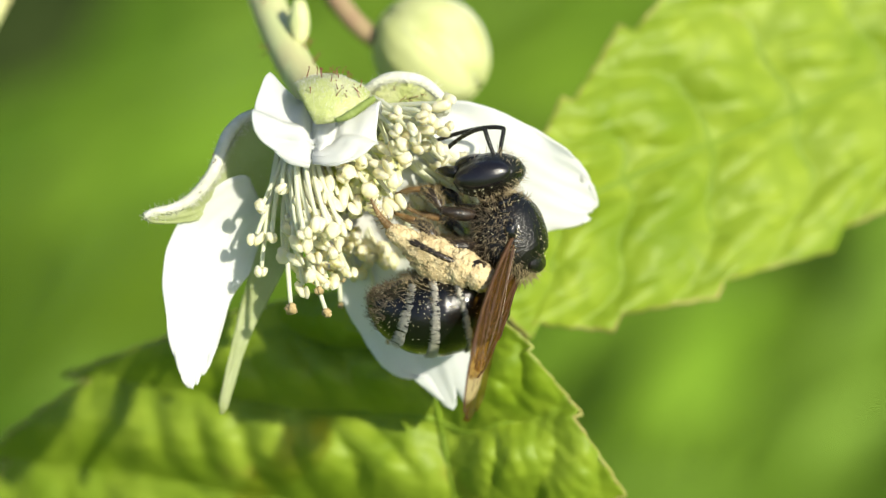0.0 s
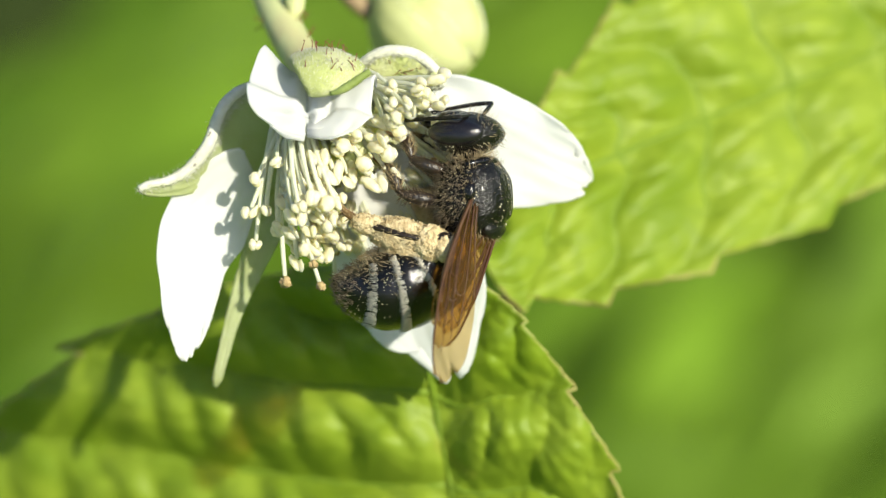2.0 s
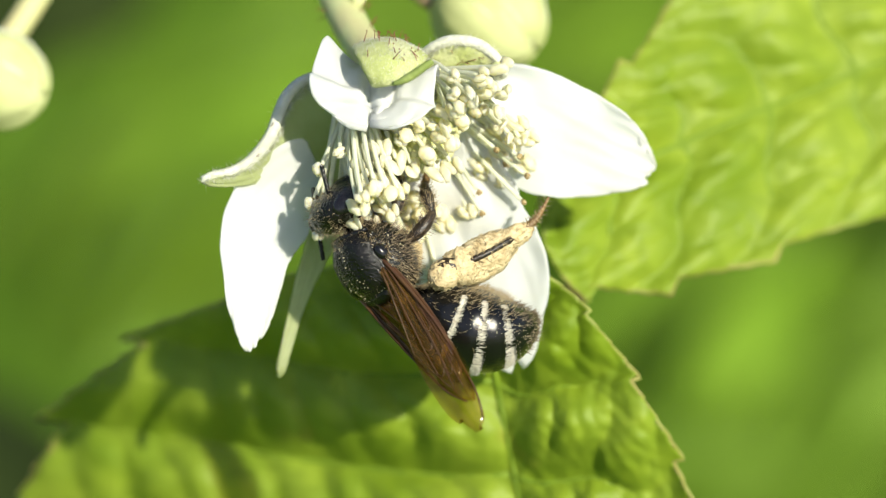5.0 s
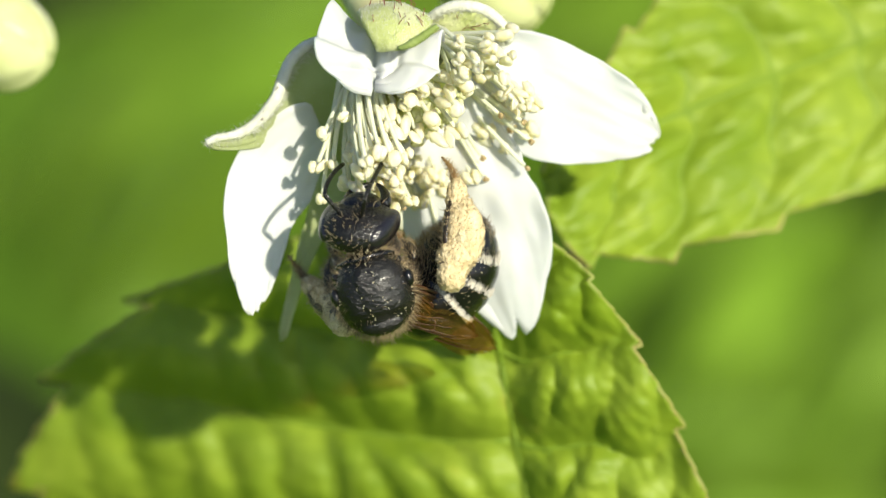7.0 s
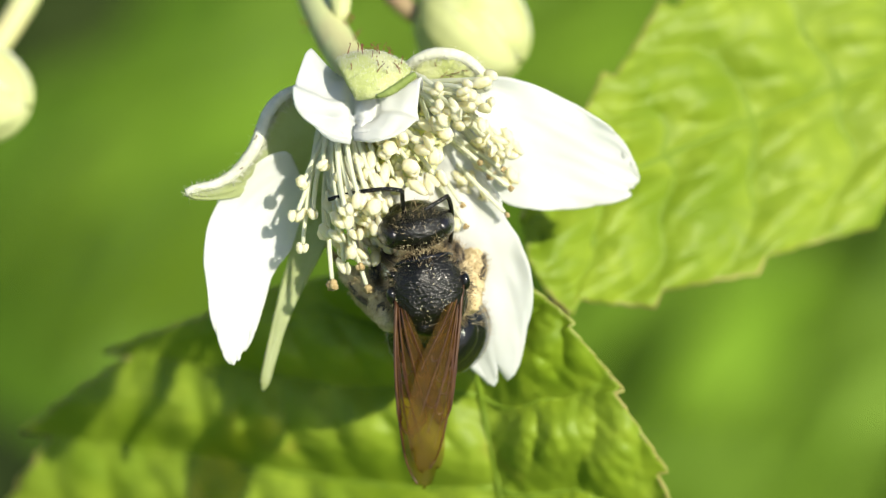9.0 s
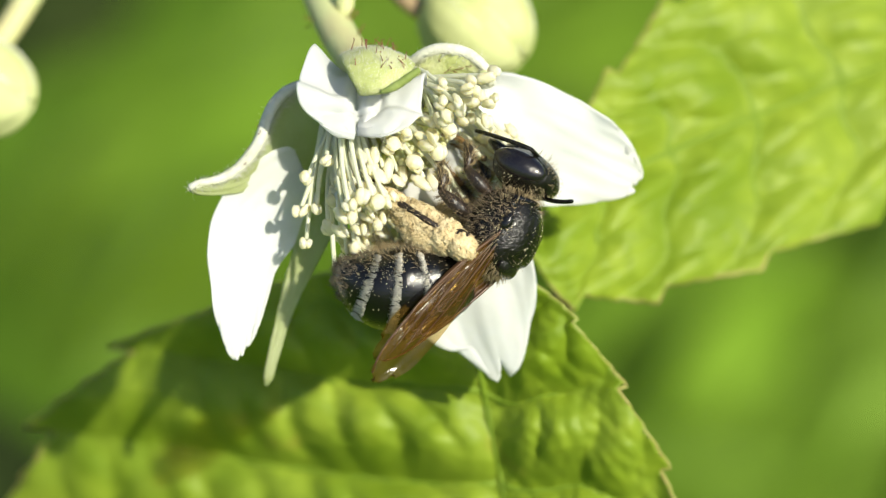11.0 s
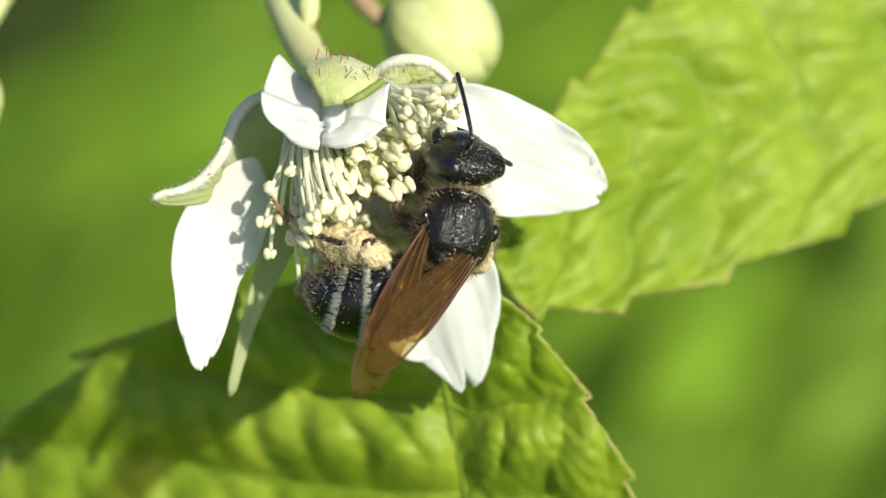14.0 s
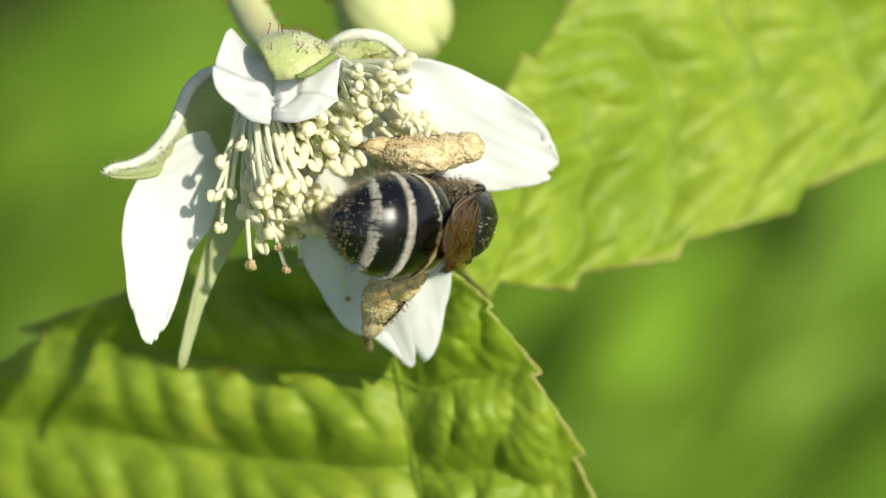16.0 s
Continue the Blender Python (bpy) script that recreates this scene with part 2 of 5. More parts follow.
def spike(root, tip, r):
    """A hair: a thin three-sided point."""
    root, tip = np.asarray(root, float), np.asarray(tip, float)
    d = unit(tip - root)
    a = unit(np.cross(d, (0.3, 0.5, 0.81)))
    b = np.cross(d, a)
    return [root + a * r, root - 0.5 * a * r + 0.87 * b * r, root - 0.5 * a * r - 0.87 * b * r, tip], [(0, 1, 3), (1, 2, 3), (2, 0, 3)]


def bent_hair(geo, root, way, length, r, rng, droop=0.3):
    side = unit(np.cross(way, rng.normal(size=3)))
    mid = root + way * length * 0.5
    tip = root + way * length + side * length * droop
    geo.add(*spike(root, (mid + tip) / 2 + side * 0.0, r))
    geo.add(*spike((root + mid) / 2, tip, r * 0.8))


def grain(p, r, rng):
    """A pollen grain: a small octahedron."""
    q = rng.normal(size=(3, 3))
    q, _ = np.linalg.qr(q)
    v = np.concatenate((q, -q)) * r + p
    return v, [(0, 1, 2), (1, 3, 2), (3, 4, 2), (4, 0, 2), (1, 0, 5), (3, 1, 5), (4, 3, 5), (0, 4, 5)]


def thing(name, label, category, m=None, group="", kind=""):
    ob = new(name)
    ob.empty_display_size = 0.002
    ob.matrix_basis = SET if m is None else m
    return tagged(ob, label, category, group, kind)


# ---- ground and undergrowth ----
def meadow():
    geo = Geo()
    rr = np.concatenate(((0.0,), np.geomspace(150, 3.0e6, 40)))
    n = 64
    verts = [(0, 600, 0)]
    for r in rr[1:]:
        for k in range(n):
            a = 2 * math.pi * k / n
            x, y = r * math.cos(a), 600 + r * math.sin(a)
            h = min(r, 3000) * 0.02 * noise.noise(Vector((x * 0.004, y * 0.004, 0.3)))
            verts.append((x, y, h))
    faces = [(0, 1 + k, 1 + (k + 1) % n) for k in range(n)]
    faces += [(1 + i * n + k, 1 + (i + 1) * n + k, 1 + (i + 1) * n + (k + 1) % n, 1 + i * n + (k + 1) % n) for i in range(len(rr) - 2) for k in range(n)]
    geo.add(verts, faces)
    ob = new("ground", geo.mesh("ground", GROUND))
    tagged(ob, "grassy meadow floor in soft green shade", "ground", kind="structure")


def undergrowth():
    """Broad slanting blades on the meadow behind the flower, far out of focus, and dark mounds for the shade between
    them.
    """
    rng = np.random.default_rng(5)
    geo = Geo()
    # added dark mounds in place of shade: where they lie, how far they reach
    shade_gaps = ((-138, 645, 60, 75), (-118, 402, 44, 48))
    # clumps: where on the meadow, how far they spread along their slant and across it
    clumps = ((-52, 540, 45, 16, 44), (-78, 470, 28, 12, 30), (45, 400, 50, 26, 170), (95, 430, 40, 18, 110), (70, 560, 50, 25, 40), (10, 640, 60, 30, 40), (120, 640, 60, 24, 30), (-30, 760, 80, 30, 40))
    spots = [(a + u * c * 0.75 - v * d * 0.66, b + u * c * 0.66 + v * d * 0.75) for a, b, c, d, n in clumps for u, v in rng.normal(size=(n, 2))]
    for x, y in spots:
        if any(((x - a) / (c + 14)) ** 2 + ((y - b) / (d + 14)) ** 2 < 1 for a, b, c, d in shade_gaps):
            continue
        long, width = rng.uniform(35, 80), rng.uniform(5, 12)
        turn = radians(rng.normal(38, 22))
        ahead = np.array((math.cos(turn), math.sin(turn), 0))
        base = np.array((x, y, -1.0))
        lift = rng.uniform(0.15, 0.7) * long
        line = bez((base, base + ahead * long * 0.35 + (0, 0, lift), base + ahead * long + (0, 0, lift * 0.7)), 8)
        roll = rng.normal(0.1, 0.5)
        side = np.array((-ahead[1] * math.cos(roll), ahead[0] * math.cos(roll), math.sin(roll)))
        prof = np.sin(np.linspace(0.12, 1.0, 8) * math.pi) ** 0.8
        v = []
        for p, k in zip(line, prof):
            v += [p - side * width * k, p + np.array((0, 0, -0.12 * width * k)), p + side * width * k]
        geo.add(v, [(3 * a + b, 3 * a + b + 1, 3 * a + b + 4, 3 * a + b + 3) for a in range(7) for b in range(2)])
    ob = new("undergrowth", geo.mesh("undergrowth", WEEDS))
    tagged(ob, "blurred green broad-leaved weeds and grass on the meadow", "undergrowth", kind="stuff")
    # shade between the weeds, put into the mounds' own dark colour
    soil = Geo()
    for a, b, c, d in shade_gaps:
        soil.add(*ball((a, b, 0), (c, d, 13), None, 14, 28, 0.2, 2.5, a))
    ob = new("bare_soil", soil.mesh("bare_soil", WEED_SHADE))
    tagged(ob, "dark mounds standing in for shade between the weeds", "soil", kind="structure")


meadow()
undergrowth()


# ---- bramble leaves ----
def leaflet(parent, rib, edges, depth, veins, puff, teeth, seed, label, bite=0.09, phase=0.0):
    """One toothed leaflet, spanned between its midrib and its two margins (curves on the set's sheet): pleated blade, sunken
    veins and reddish rim. depth(x, y, q): mm towards the camera."""
    rib = bez([(*p, 0) for p in rib], 90)
    edges = {sg: bez([(*p, 0) for p in edges[sg]], 90) for sg in (-1, 1)}
    rng = np.random.default_rng(int(seed * 10))
    shift = rng.uniform(-0.5, 0.5, 40)

    def along(line, s):
        i = min(max(s, 0.0), 1.0) * 89
        k = min(88, int(i))
        return line[k] + (line[k + 1] - line[k]) * (i - k)

    def sway(s, q):
        """How far a side vein wanders from its even place."""
        return 0.42 * noise.noise(Vector((s * 2.6 + 0.5, q * 2.2, seed)))

    def place(s, q, lift=0.0):
        sg = 1 if q > 0 else -1
        a = abs(q)
        # the side veins sweep forward from rib to margin
        m, e = along(rib, s), along(edges[sg], s)
        # coarse teeth with small ones upon them
        n = s * teeth + phase
        saw = (n % 1.0) ** 1.6
        big = 0.6 + 0.8 * abs(shift[int(n) % 40])
        jag = bite * big * (saw - 0.4) + 0.014 * (((s * teeth * 4.0) % 1.0) - 0.5)
        p = m + (e - m) * a * (1 + a ** 5 * jag)
        x, y = p[0], p[1]
        span = np.linalg.norm(e - m) / 40.0
        # pleats between the side veins, and cells between their cross veins
        wob = sway(s, q)
        tau = (s - 0.05 * math.sin(math.pi * a)) * veins + wob
        pleat = abs(math.sin(math.pi * tau))
        cross = a * span / 2.2 + 0.55 * (tau % 1.0) + shift[int(tau) % 40] + 0.35 * noise.noise(Vector((x * 0.01, y * 0.01, seed + 3)))
        cell = abs(math.sin(math.pi * cross)) ** 0.8
        # a finer net of swollen cells
        far = noise.voronoi(Vector((x * 0.021 + 0.5 * wob, y * 0.021, seed)))[0]
        swell = min(1.0, (far[1] - far[0]) * 1.6)
        z = puff * (0.62 * pleat + 0.42 * pleat * cell + 0.05 * swell) * min(1.0, a * span / 1.6) * (1 - 0.55 * a ** 3)
        z += 0.25 * puff * noise.noise(Vector((x * 0.012, y * 0.012, seed + 7))) + 0.10 * puff * noise.noise(Vector((x * 0.06, y * 0.06, seed)))
        z += 0.5 * a ** 4 * noise.noise(Vector((s * 9 + seed, 2.0 * sg, 0)))
        return at(x, y, depth(x, y, q) + z + lift)

    blade = part("leaflet", Geo().add(*sheet(place, 150, 111)), LEAF, parent, label, thick=0.2)
    part("midrib", Geo().add(*tube([place(s, 1e-4, 0.06) for s in np.linspace(0.01, 0.98, 50)], (0.22, 0.18, 0.08), 6)), VEIN, blade, "pale green midrib")
    for k in range(1, veins):
        for sg in (-1, 1):
            pts = [place(min(1.0, (k - sway(k / veins, sg * a)) / veins + 0.05 * math.sin(math.pi * a)), sg * a, -0.06) for a in np.linspace(0.01, 0.94, 26)]
            part("side_vein", Geo().add(*tube(pts, (0.26, 0.22, 0.08), 6)), VEIN, blade)
    for sg in (-1, 1):
        part("rim", Geo().add(*tube([place(s, sg * 0.999) for s in np.linspace(0.0, 0.995, 320)], (0.08, 0.11, 0.08), 5)), RIM, blade, "thin reddish-brown toothed rim")
    return blade


def bramble_leaf():
    leaf = thing("bramble_leaf", "bright green bramble leaf with quilted toothed leaflets behind the flower", "leaf")
    leaflet(leaf, ((850, 440), (1107, 300), (1645, 108), (2050, -60)),
            {1: ((860, 470), (880, 720), (1150, 520), (1500, 480), (1750, 330), (2050, -60)),
             -1: ((850, 430), (905, 270), (1080, 150), (1090, -60), (1500, -420), (2050, -60))},
            lambda x, y, q: -8.4 - 0.009 * (x - 940) - 0.006 * (588 - y) - 0.7 * (1 - abs(q)), 8, 0.9, 7, 3.1, "bright green quilted and toothed bramble leaflet", 0.15, 0.77)

    def hang(x, y, q):
        """The narrow half turns up from the midrib, the broad half falls away behind."""
        down = 0.006 * max(0.0, y - 560)
        if q > 0:
            return -5.4 + 3.0 * q - down
        return -5.4 - down - 0.0150 * max(0.0, 640 + 0.19 * y - x)

    leaflet(leaf, ((742, 540), (765, 690), (820, 950), (930, 1500)),
            {-1: ((742, 520), (440, 480), (230, 650), (-130, 620), (-330, 1050), (-60, 1500), (930, 1500)),
             1: ((742, 530), (940, 470), (990, 760), (1230, 960), (1300, 1300), (930, 1500))},
            hang, 6, 1.7, 8, 7.7, "bright green quilted leaflet folded along its midrib")
    stalk = Geo().add(*tube(bez((at(742, 535, -6.2), at(850, 560, -8.2), at(936, 592, -8.8)), 14), (0.2, 0.22, 0.24), 8))
    part("petiolule", stalk, STALK_RED, leaf, "reddish leaf stalk joining the leaflets")
    back = Geo().add(*tube(bez((at(932, 590, -9.4), at(960, 480, -18), at(1500, 100, -30), at(1900, -500, -42)), 26), (0.3, 0.5, 0.7), 9))
    part("petiole", back, STALK_RED, leaf, "reddish-green leaf stalk running to the cane")


def cane():
    """The arching cane that carries leaf, flower and buds, mostly above the view."""
    geo = Geo()
    line = bez((np.array((75, -330, 60)), np.array((80, -60, -40)), np.array((62, 62, -60)), np.array((-70, 50, -34))), 50)
    # planted: let the foot reach the ground
    geo.add(*tube(line, (2.4, 2.0, 1.7, 1.4), 12))
    ob = thing("bramble_cane", "arching green and reddish bramble cane above the flower", "cane")
    part("stem", geo, CANE, ob)


# ---- flower ----
def petal(parent, line, side, face, half, notch=(), cup=0.0, wave=0.25, seed=0.0, prof=0.62, curl=None, claw=0.25, blunt=2.6, taper=0.0, cut=0.03):
    pts = bez(line, 60)
    seg = np.gradient(pts, axis=0)
    side, face = unit(side), unit(face)

    def place(s, q):
        reach = 1.0
        for q0, deep, wide in notch:
            reach -= deep * math.exp(-((q - q0) / wide) ** 2)
        reach -= (0.12 * abs(q) ** 3 if cut > 0.1 else 0.0) + (0.003 if cut > 0.1 else 0.016) * math.sin(q * 9 + seed) + (0.012 if cut > 0.1 else 0.045) * noise.noise(Vector((q * 5, seed, 1)))
        e = s * reach
        i = e * 59
        k = int(min(58, max(0, math.floor(i))))
        p = pts[k] + (pts[k + 1] - pts[k]) * (i - k)
        t = unit(seg[k])
        sd = unit(side - t * np.dot(side, t))
        fc = np.cross(sd, t)
        if np.dot(fc, face) < 0:
            fc = -fc
        if s < prof:
            w = claw + (1 - claw) * math.sqrt(max(0, 1 - (1 - s / prof) ** 2))
        else:
            u = (s - prof) / (1 - prof)
            w = (math.sqrt(max(0.0, 1 - u ** blunt)) * (1 - cut) + cut) * (1 - taper * u)
        w *= 1 + 0.03 * math.sin(s * 11 + seed + q)
        x = q * half * w * (1 + 0.035 * noise.noise(Vector((s * 9, 2.0 if q > 0 else -2.0, seed))))
        z = cup * q * q * half * math.sin(math.pi * min(1, s * 0.9 + 0.05))
        z += wave * (noise.noise(Vector((x * 0.55 + seed, e * 4.0, seed))) + 0.45 * q * q * math.sin(s * 13 + seed * 3 + 2 * q))
        z += 0.06 * noise.noise(Vector((x * 1.7, e * 7, seed + 4))) + 0.018 * math.sin(q * 19 + 3 * noise.noise(Vector((q * 3, e * 3, seed)))) * (0.3 + 0.7 * s)
        if curl:
            z += curl(s, q)
        return p + sd * x + fc * z

    return part("petal", Geo().add(*sheet(place, 56, 49)), PETAL, parent, "crinkled white petal", thick=0.10)


def sepal(parent, line, side, face, half, tail, inner=True, hairs=14, seed=1, wool=True, dome=0.0, peak=0.3, edge=False, felt=500):
    """A green sepal with a woolly white margin, drawn out into a narrow tail."""
    rng = np.random.default_rng(seed)
    pts = bez(line, 50)
    seg = np.gradient(pts, axis=0)

    def place(s, q, lift=0.0):
        i = s * 49
        k = int(min(48, math.floor(i)))
        p = pts[k] + (pts[k + 1] - pts[k]) * (i - k)
        t = unit(seg[k])
        sd = unit(np.asarray(side, float) - t * np.dot(side, t))
        fc = np.cross(sd, t)
        if np.dot(fc, face) < 0:
            fc = -fc
        w = tail + (half - tail) * max(0.0, math.sin(math.pi * min(1, (s + 0.12) / (1.12)) ** (0.5 if peak < 0.35 else 0.8))) ** 1.6
        if s > 0.97:
            w *= max(0.05, (1 - s) / 0.03)
        z = dome * (1 - q * q) * w + 0.08 * noise.noise(Vector((q * 3, s * 6, seed)))
        return p + sd * q * w + fc * (z + lift), fc

    blade = part("sepal", Geo().add(*sheet(lambda s, q: place(s, q)[0], 40, 15)), SEPAL_IN if inner else SEPAL, parent, "downy grey-green sepal", thick=0.22)
    if wool:
        for sgn in ((1,) if edge else (-1, 1)):
            line2 = [place(s, sgn)[0] for s in np.linspace(0, 1, 40)]
            part("margin", Geo().add(*tube(line2, (0.15, 0.27, 0.27, 0.18), 9)), WOOL, blade, "woolly white sepal margin")
        fuzz = Geo()
        for _ in range(2600):
            s, q = rng.uniform(0, 1), (1 if edge else rng.choice((-1, 1))) * rng.uniform(0.8, 1.0)
            p, fc = place(s, q)
            way = unit(fc * rng.normal(0.3, 0.8) + (place(min(1, s + 0.01), q)[0] - p) * 1.0 + rng.normal(size=3) * 0.6)
            bent_hair(fuzz, p, way, rng.uniform(0.2, 0.6), 0.016, rng)
        tagged(part("down", fuzz, WOOL, blade), kind="stuff")
    down = Geo()
    for _ in range(felt):
        s, q = rng.uniform(0.02, 0.98), rng.uniform(-1, 1)
        p, fc = place(s, q, 0.05)
        bent_hair(down, p, unit(fc + rng.normal(size=3) * 0.6), rng.uniform(0.08, 0.22), 0.013, rng)
    tagged(part("fuzz", down, WOOL, blade), kind="stuff")
    for _ in range(hairs):
        s, q = rng.uniform(0.05, 0.75), rng.uniform(-0.9, 0.9)
        q = 1.0 if edge else q
        p, fc = place(s, q, 0.06)
        way = unit(fc + rng.normal(size=3) * 0.45 + np.array((0, 0.5, 0)))
        if edge:
            way = unit(p - place(s, 0.5)[0] + rng.normal(size=3) * 0.2)
        n = rng.uniform(0.3, 0.68)
        g = Geo().add(*tube(bez((p, p + way * n * 0.6, p + way * n + rng.normal(size=3) * 0.08), 6), (0.026, 0.018, 0.015), 5))
        g.add(*ball(p + way * n, (0.034,) * 3, None, 4, 6))
        part("gland_hair", g, REDHAIR, blade, "dark red stalked gland")
    return blade


def flower():
    rng = np.random.default_rng(11)
    ob = thing("bramble_flower", "white bramble flower with cream stamens nodding on a pale green stalk", "flower")
    c = at(592, 222, -0.6)
    n = unit((0.30, -0.78, 0.55))
    e1 = unit(np.cross(n, (0, 0, 1)))
    e2 = np.cross(n, e1)
    axes = (e1, e2, n)
    # cup and stalk
    part("calyx_cup", Geo().add(*ball(c - n * 0.3, (2.1, 2.1, 1.3), axes, 12, 20, 0.08, 2)), SEPAL, ob, "downy green flower base")
    line = bez((c - n * 0.9, at(530, 150, -4.5), at(488, 70, -8.0), at(420, -90, -12), at(290, -700, -34)), 40)
    stalk = part("stalk", Geo().add(*tube(line, (1.0, 0.86, 0.86, 0.84, 0.85, 0.9), 14)), STALK, ob, "pale green flower stalk with rusty spots")
    for k in range(26):
        i = rng.integers(1, 22)
        a = rng.uniform(0, 6.28)
        way = unit(np.cross(line[i + 1] - line[i], rng.normal(size=3)))
        p = line[i] + way * 0.75
        part("gland_hair", Geo().add(*tube((p, p + way * 0.3, p + way * 0.6 + (0, 0.08, 0)), (0.04, 0.025, 0.03), 5)), REDHAIR, stalk)
    # receptacle with its carpels
    part("receptacle", Geo().add(*ball(c + n * 2.0, (1.45, 1.45, 1.7), axes, 10, 16, 0.05, 3)), CARPEL, ob, "yellow-green cone of the flower")
    pip = Geo().add(*ball((0, 0, 0.28), (0.30, 0.30, 0.40), None, 7, 8))
    pip.add(*tube(bez(((0, 0, 0.5), (0.08, 0.0, 0.7), (0.02, 0.05, 0.88)), 6), (0.13, 0.10, 0.10), 6))
    pip_mesh = pip.mesh("carpel", CARPEL)
    knob_mesh = Geo().add(*ball((0.02, 0.05, 0.92), (0.21, 0.21, 0.17), None, 6, 8, 0.2, 4)).mesh("stigma", STIGMA)
    for k in range(44):
        th = math.acos(1 - 1.02 * (k + 0.5) / 44)
        ph = k * 2.39996
        d = math.sin(th) * (math.cos(ph) * e1 + math.sin(ph) * e2) + math.cos(th) * n
        p = c + n * 2.0 + 1.45 * (d - n * np.dot(d, n)) + n * 1.65 * np.dot(d, n)
        d = unit(d + rng.normal(size=3) * 0.12)
        q = Vector((0, 0, 1)).rotation_difference(Vector(d)).to_matrix().to_4x4()
        carpel = part("carpel", pip_mesh, CARPEL, ob, m=Matrix.Translation(Vector(p * MM)) @ q @ Matrix.Rotation(rng.uniform(0, 6), 4, "Z"))
        part("stigma", knob_mesh, STIGMA, carpel, "cream stigma tip")
    # anthers: fresh plump ones and spent ones
    fresh = []
    for k in range(4):
        v = 0.06 * k
        g = Geo().add(*ball((0.17, 0, 0.02 + v), (0.19, 0.25 - v, 0.31), ((0.96, 0.0, 0.28), (0, 1, 0), (-0.28, 0, 0.96)), 9, 12, 0.28, 2.2, k * 3.1))
        g.add(*ball((-0.16, 0.05, -0.03), (0.18, 0.22, 0.27 + v), ((0.94, 0.1, -0.32), (-0.1, 1, 0), (0.32, 0, 0.94)), 9, 12, 0.28, 2.2, k * 2.3 + 9))
        fresh.append(g.mesh("anther", ANTHER))
    spent = []
    for k in range(2):
        g = Geo().add(*ball((0.12, 0, 0), (0.19, 0.24, 0.30), None, 8, 10, 0.7, 3.0, k + 20)).add(*ball((-0.12, 0.03, 0), (0.20, 0.23, 0.28), None, 8, 10, 0.7, 3.0, k + 30))
        spent.append(g.mesh("anther", ANTHER_OLD))

    def stamen(root, mid, end, old=False, size=1.0):
        bow = part("stamen", Geo().add(*tube(bez((root, mid, end), 12), (0.15, 0.12, 0.10), 6)), FILAMENT, ob, "white thread-like filament")
        way = unit(end - mid)
        q = Vector((0, 0, 1)).rotation_difference(Vector(way)).to_matrix().to_4x4()
        me = spent[rng.integers(2)] if old else fresh[rng.integers(4)]
        top = end + way * 0.18
        part("anther", me, ANTHER, bow, "shrivelled brown anther" if old else "plump cream anther",
             m=Matrix.Translation(Vector(top * MM)) @ q @ Matrix.Rotation(rng.uniform(0, 3), 4, "Z") @ Matrix.Rotation(rng.normal(0, 0.4), 4, "X") @ Matrix.Scale(size * (0.7 if old else 1.0), 4))

    hem = at(565, 284, 4.0)
    for k in range(190):
        ph = k * 2.39996 + rng.normal(0, 0.1)
        d = unit(math.cos(ph) * e1 + math.sin(ph) * e2)
        right = d[0]
        near = d[2]
        splay = 26 + 20 * max(0, right) - 6 * max(0, -right) + 10 * max(0, near) + rng.normal(0, 9)
        if right < -0.55:
            splay = rng.normal(10, 7)
        a = radians(min(66, max(2, splay)))
        far = rng.uniform(2.6, 4.7) + (1.0 if right < -0.55 else 0.0)
        root = c + n * rng.uniform(0.3, 1.1) + d * rng.uniform(1.7, 2.25)
        way = math.cos(a) * n + math.sin(a) * d
        end = root + way * far + np.array((0, -0.25, 0)) * (1 if right < -0.3 else 0)
        mid = root + unit(0.5 * n + 0.75 * d) * far * 0.5 if right > -0.55 else root + unit(way + 0.25 * d) * far * 0.5
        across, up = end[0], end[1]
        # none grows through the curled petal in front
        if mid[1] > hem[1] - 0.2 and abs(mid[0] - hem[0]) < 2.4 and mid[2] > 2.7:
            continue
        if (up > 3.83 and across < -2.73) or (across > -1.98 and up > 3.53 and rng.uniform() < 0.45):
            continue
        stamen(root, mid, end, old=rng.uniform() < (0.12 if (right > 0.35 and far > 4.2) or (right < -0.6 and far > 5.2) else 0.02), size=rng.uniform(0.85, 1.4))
    # the long stamens that hang out on the open side
    for x, y, w, old, k in ((466, 361, 2.6, 0, 1.0), (482, 413, 2.4, 0, 0.9), (455, 415, 2.2, 0, 1.0), (463, 474, 2.3, 0, 0.85), (515, 540, 2.2, 1, 1.2),
                            (548, 482, 2.6, 0, 1.0), (556, 448, 3.0, 0, 0.95), (576, 547, 2.3, 1, 1.0), (563, 508, 2.4, 1, 0.9), (530, 362, 3.2, 0, 1.1),
                            (606, 395, 3.6, 0, 1.0), (585, 388, 3.5, 0, 1.0), (536, 505, 2.0, 0, 0.9), (590, 430, 3.2, 0, 1.0), (500, 330, 3.0, 0, 0.95)):
        end = at(x, y, w)
        root = at(500 + 0.22 * (x - 455) + rng.uniform(-14, 14), 268, 0.6 + rng.uniform(-0.5, 0.5))
        stamen(root, (root + end) / 2 + np.array((-0.25, 0.1, 0.3)) + rng.normal(size=3) * 0.12, end, bool(old), k)
    # short plump ones crowding over the cone
    for k in range(16):
        x, y = 578 + 8.6 * k + rng.uniform(-7, 7), 318 + 42 * math.sin(k * 2.4) + rng.uniform(-8, 8)
        end = at(x, y, 3.1 + rng.uniform(-0.4, 0.3))
        root = at(590 + 0.55 * (x - 640), 262, 1.2 + rng.uniform(-0.3, 0.3))
        stamen(root, (root + end) / 2 + np.array((0, 0.15, 0.3)), end, False, rng.uniform(1.1, 1.5))
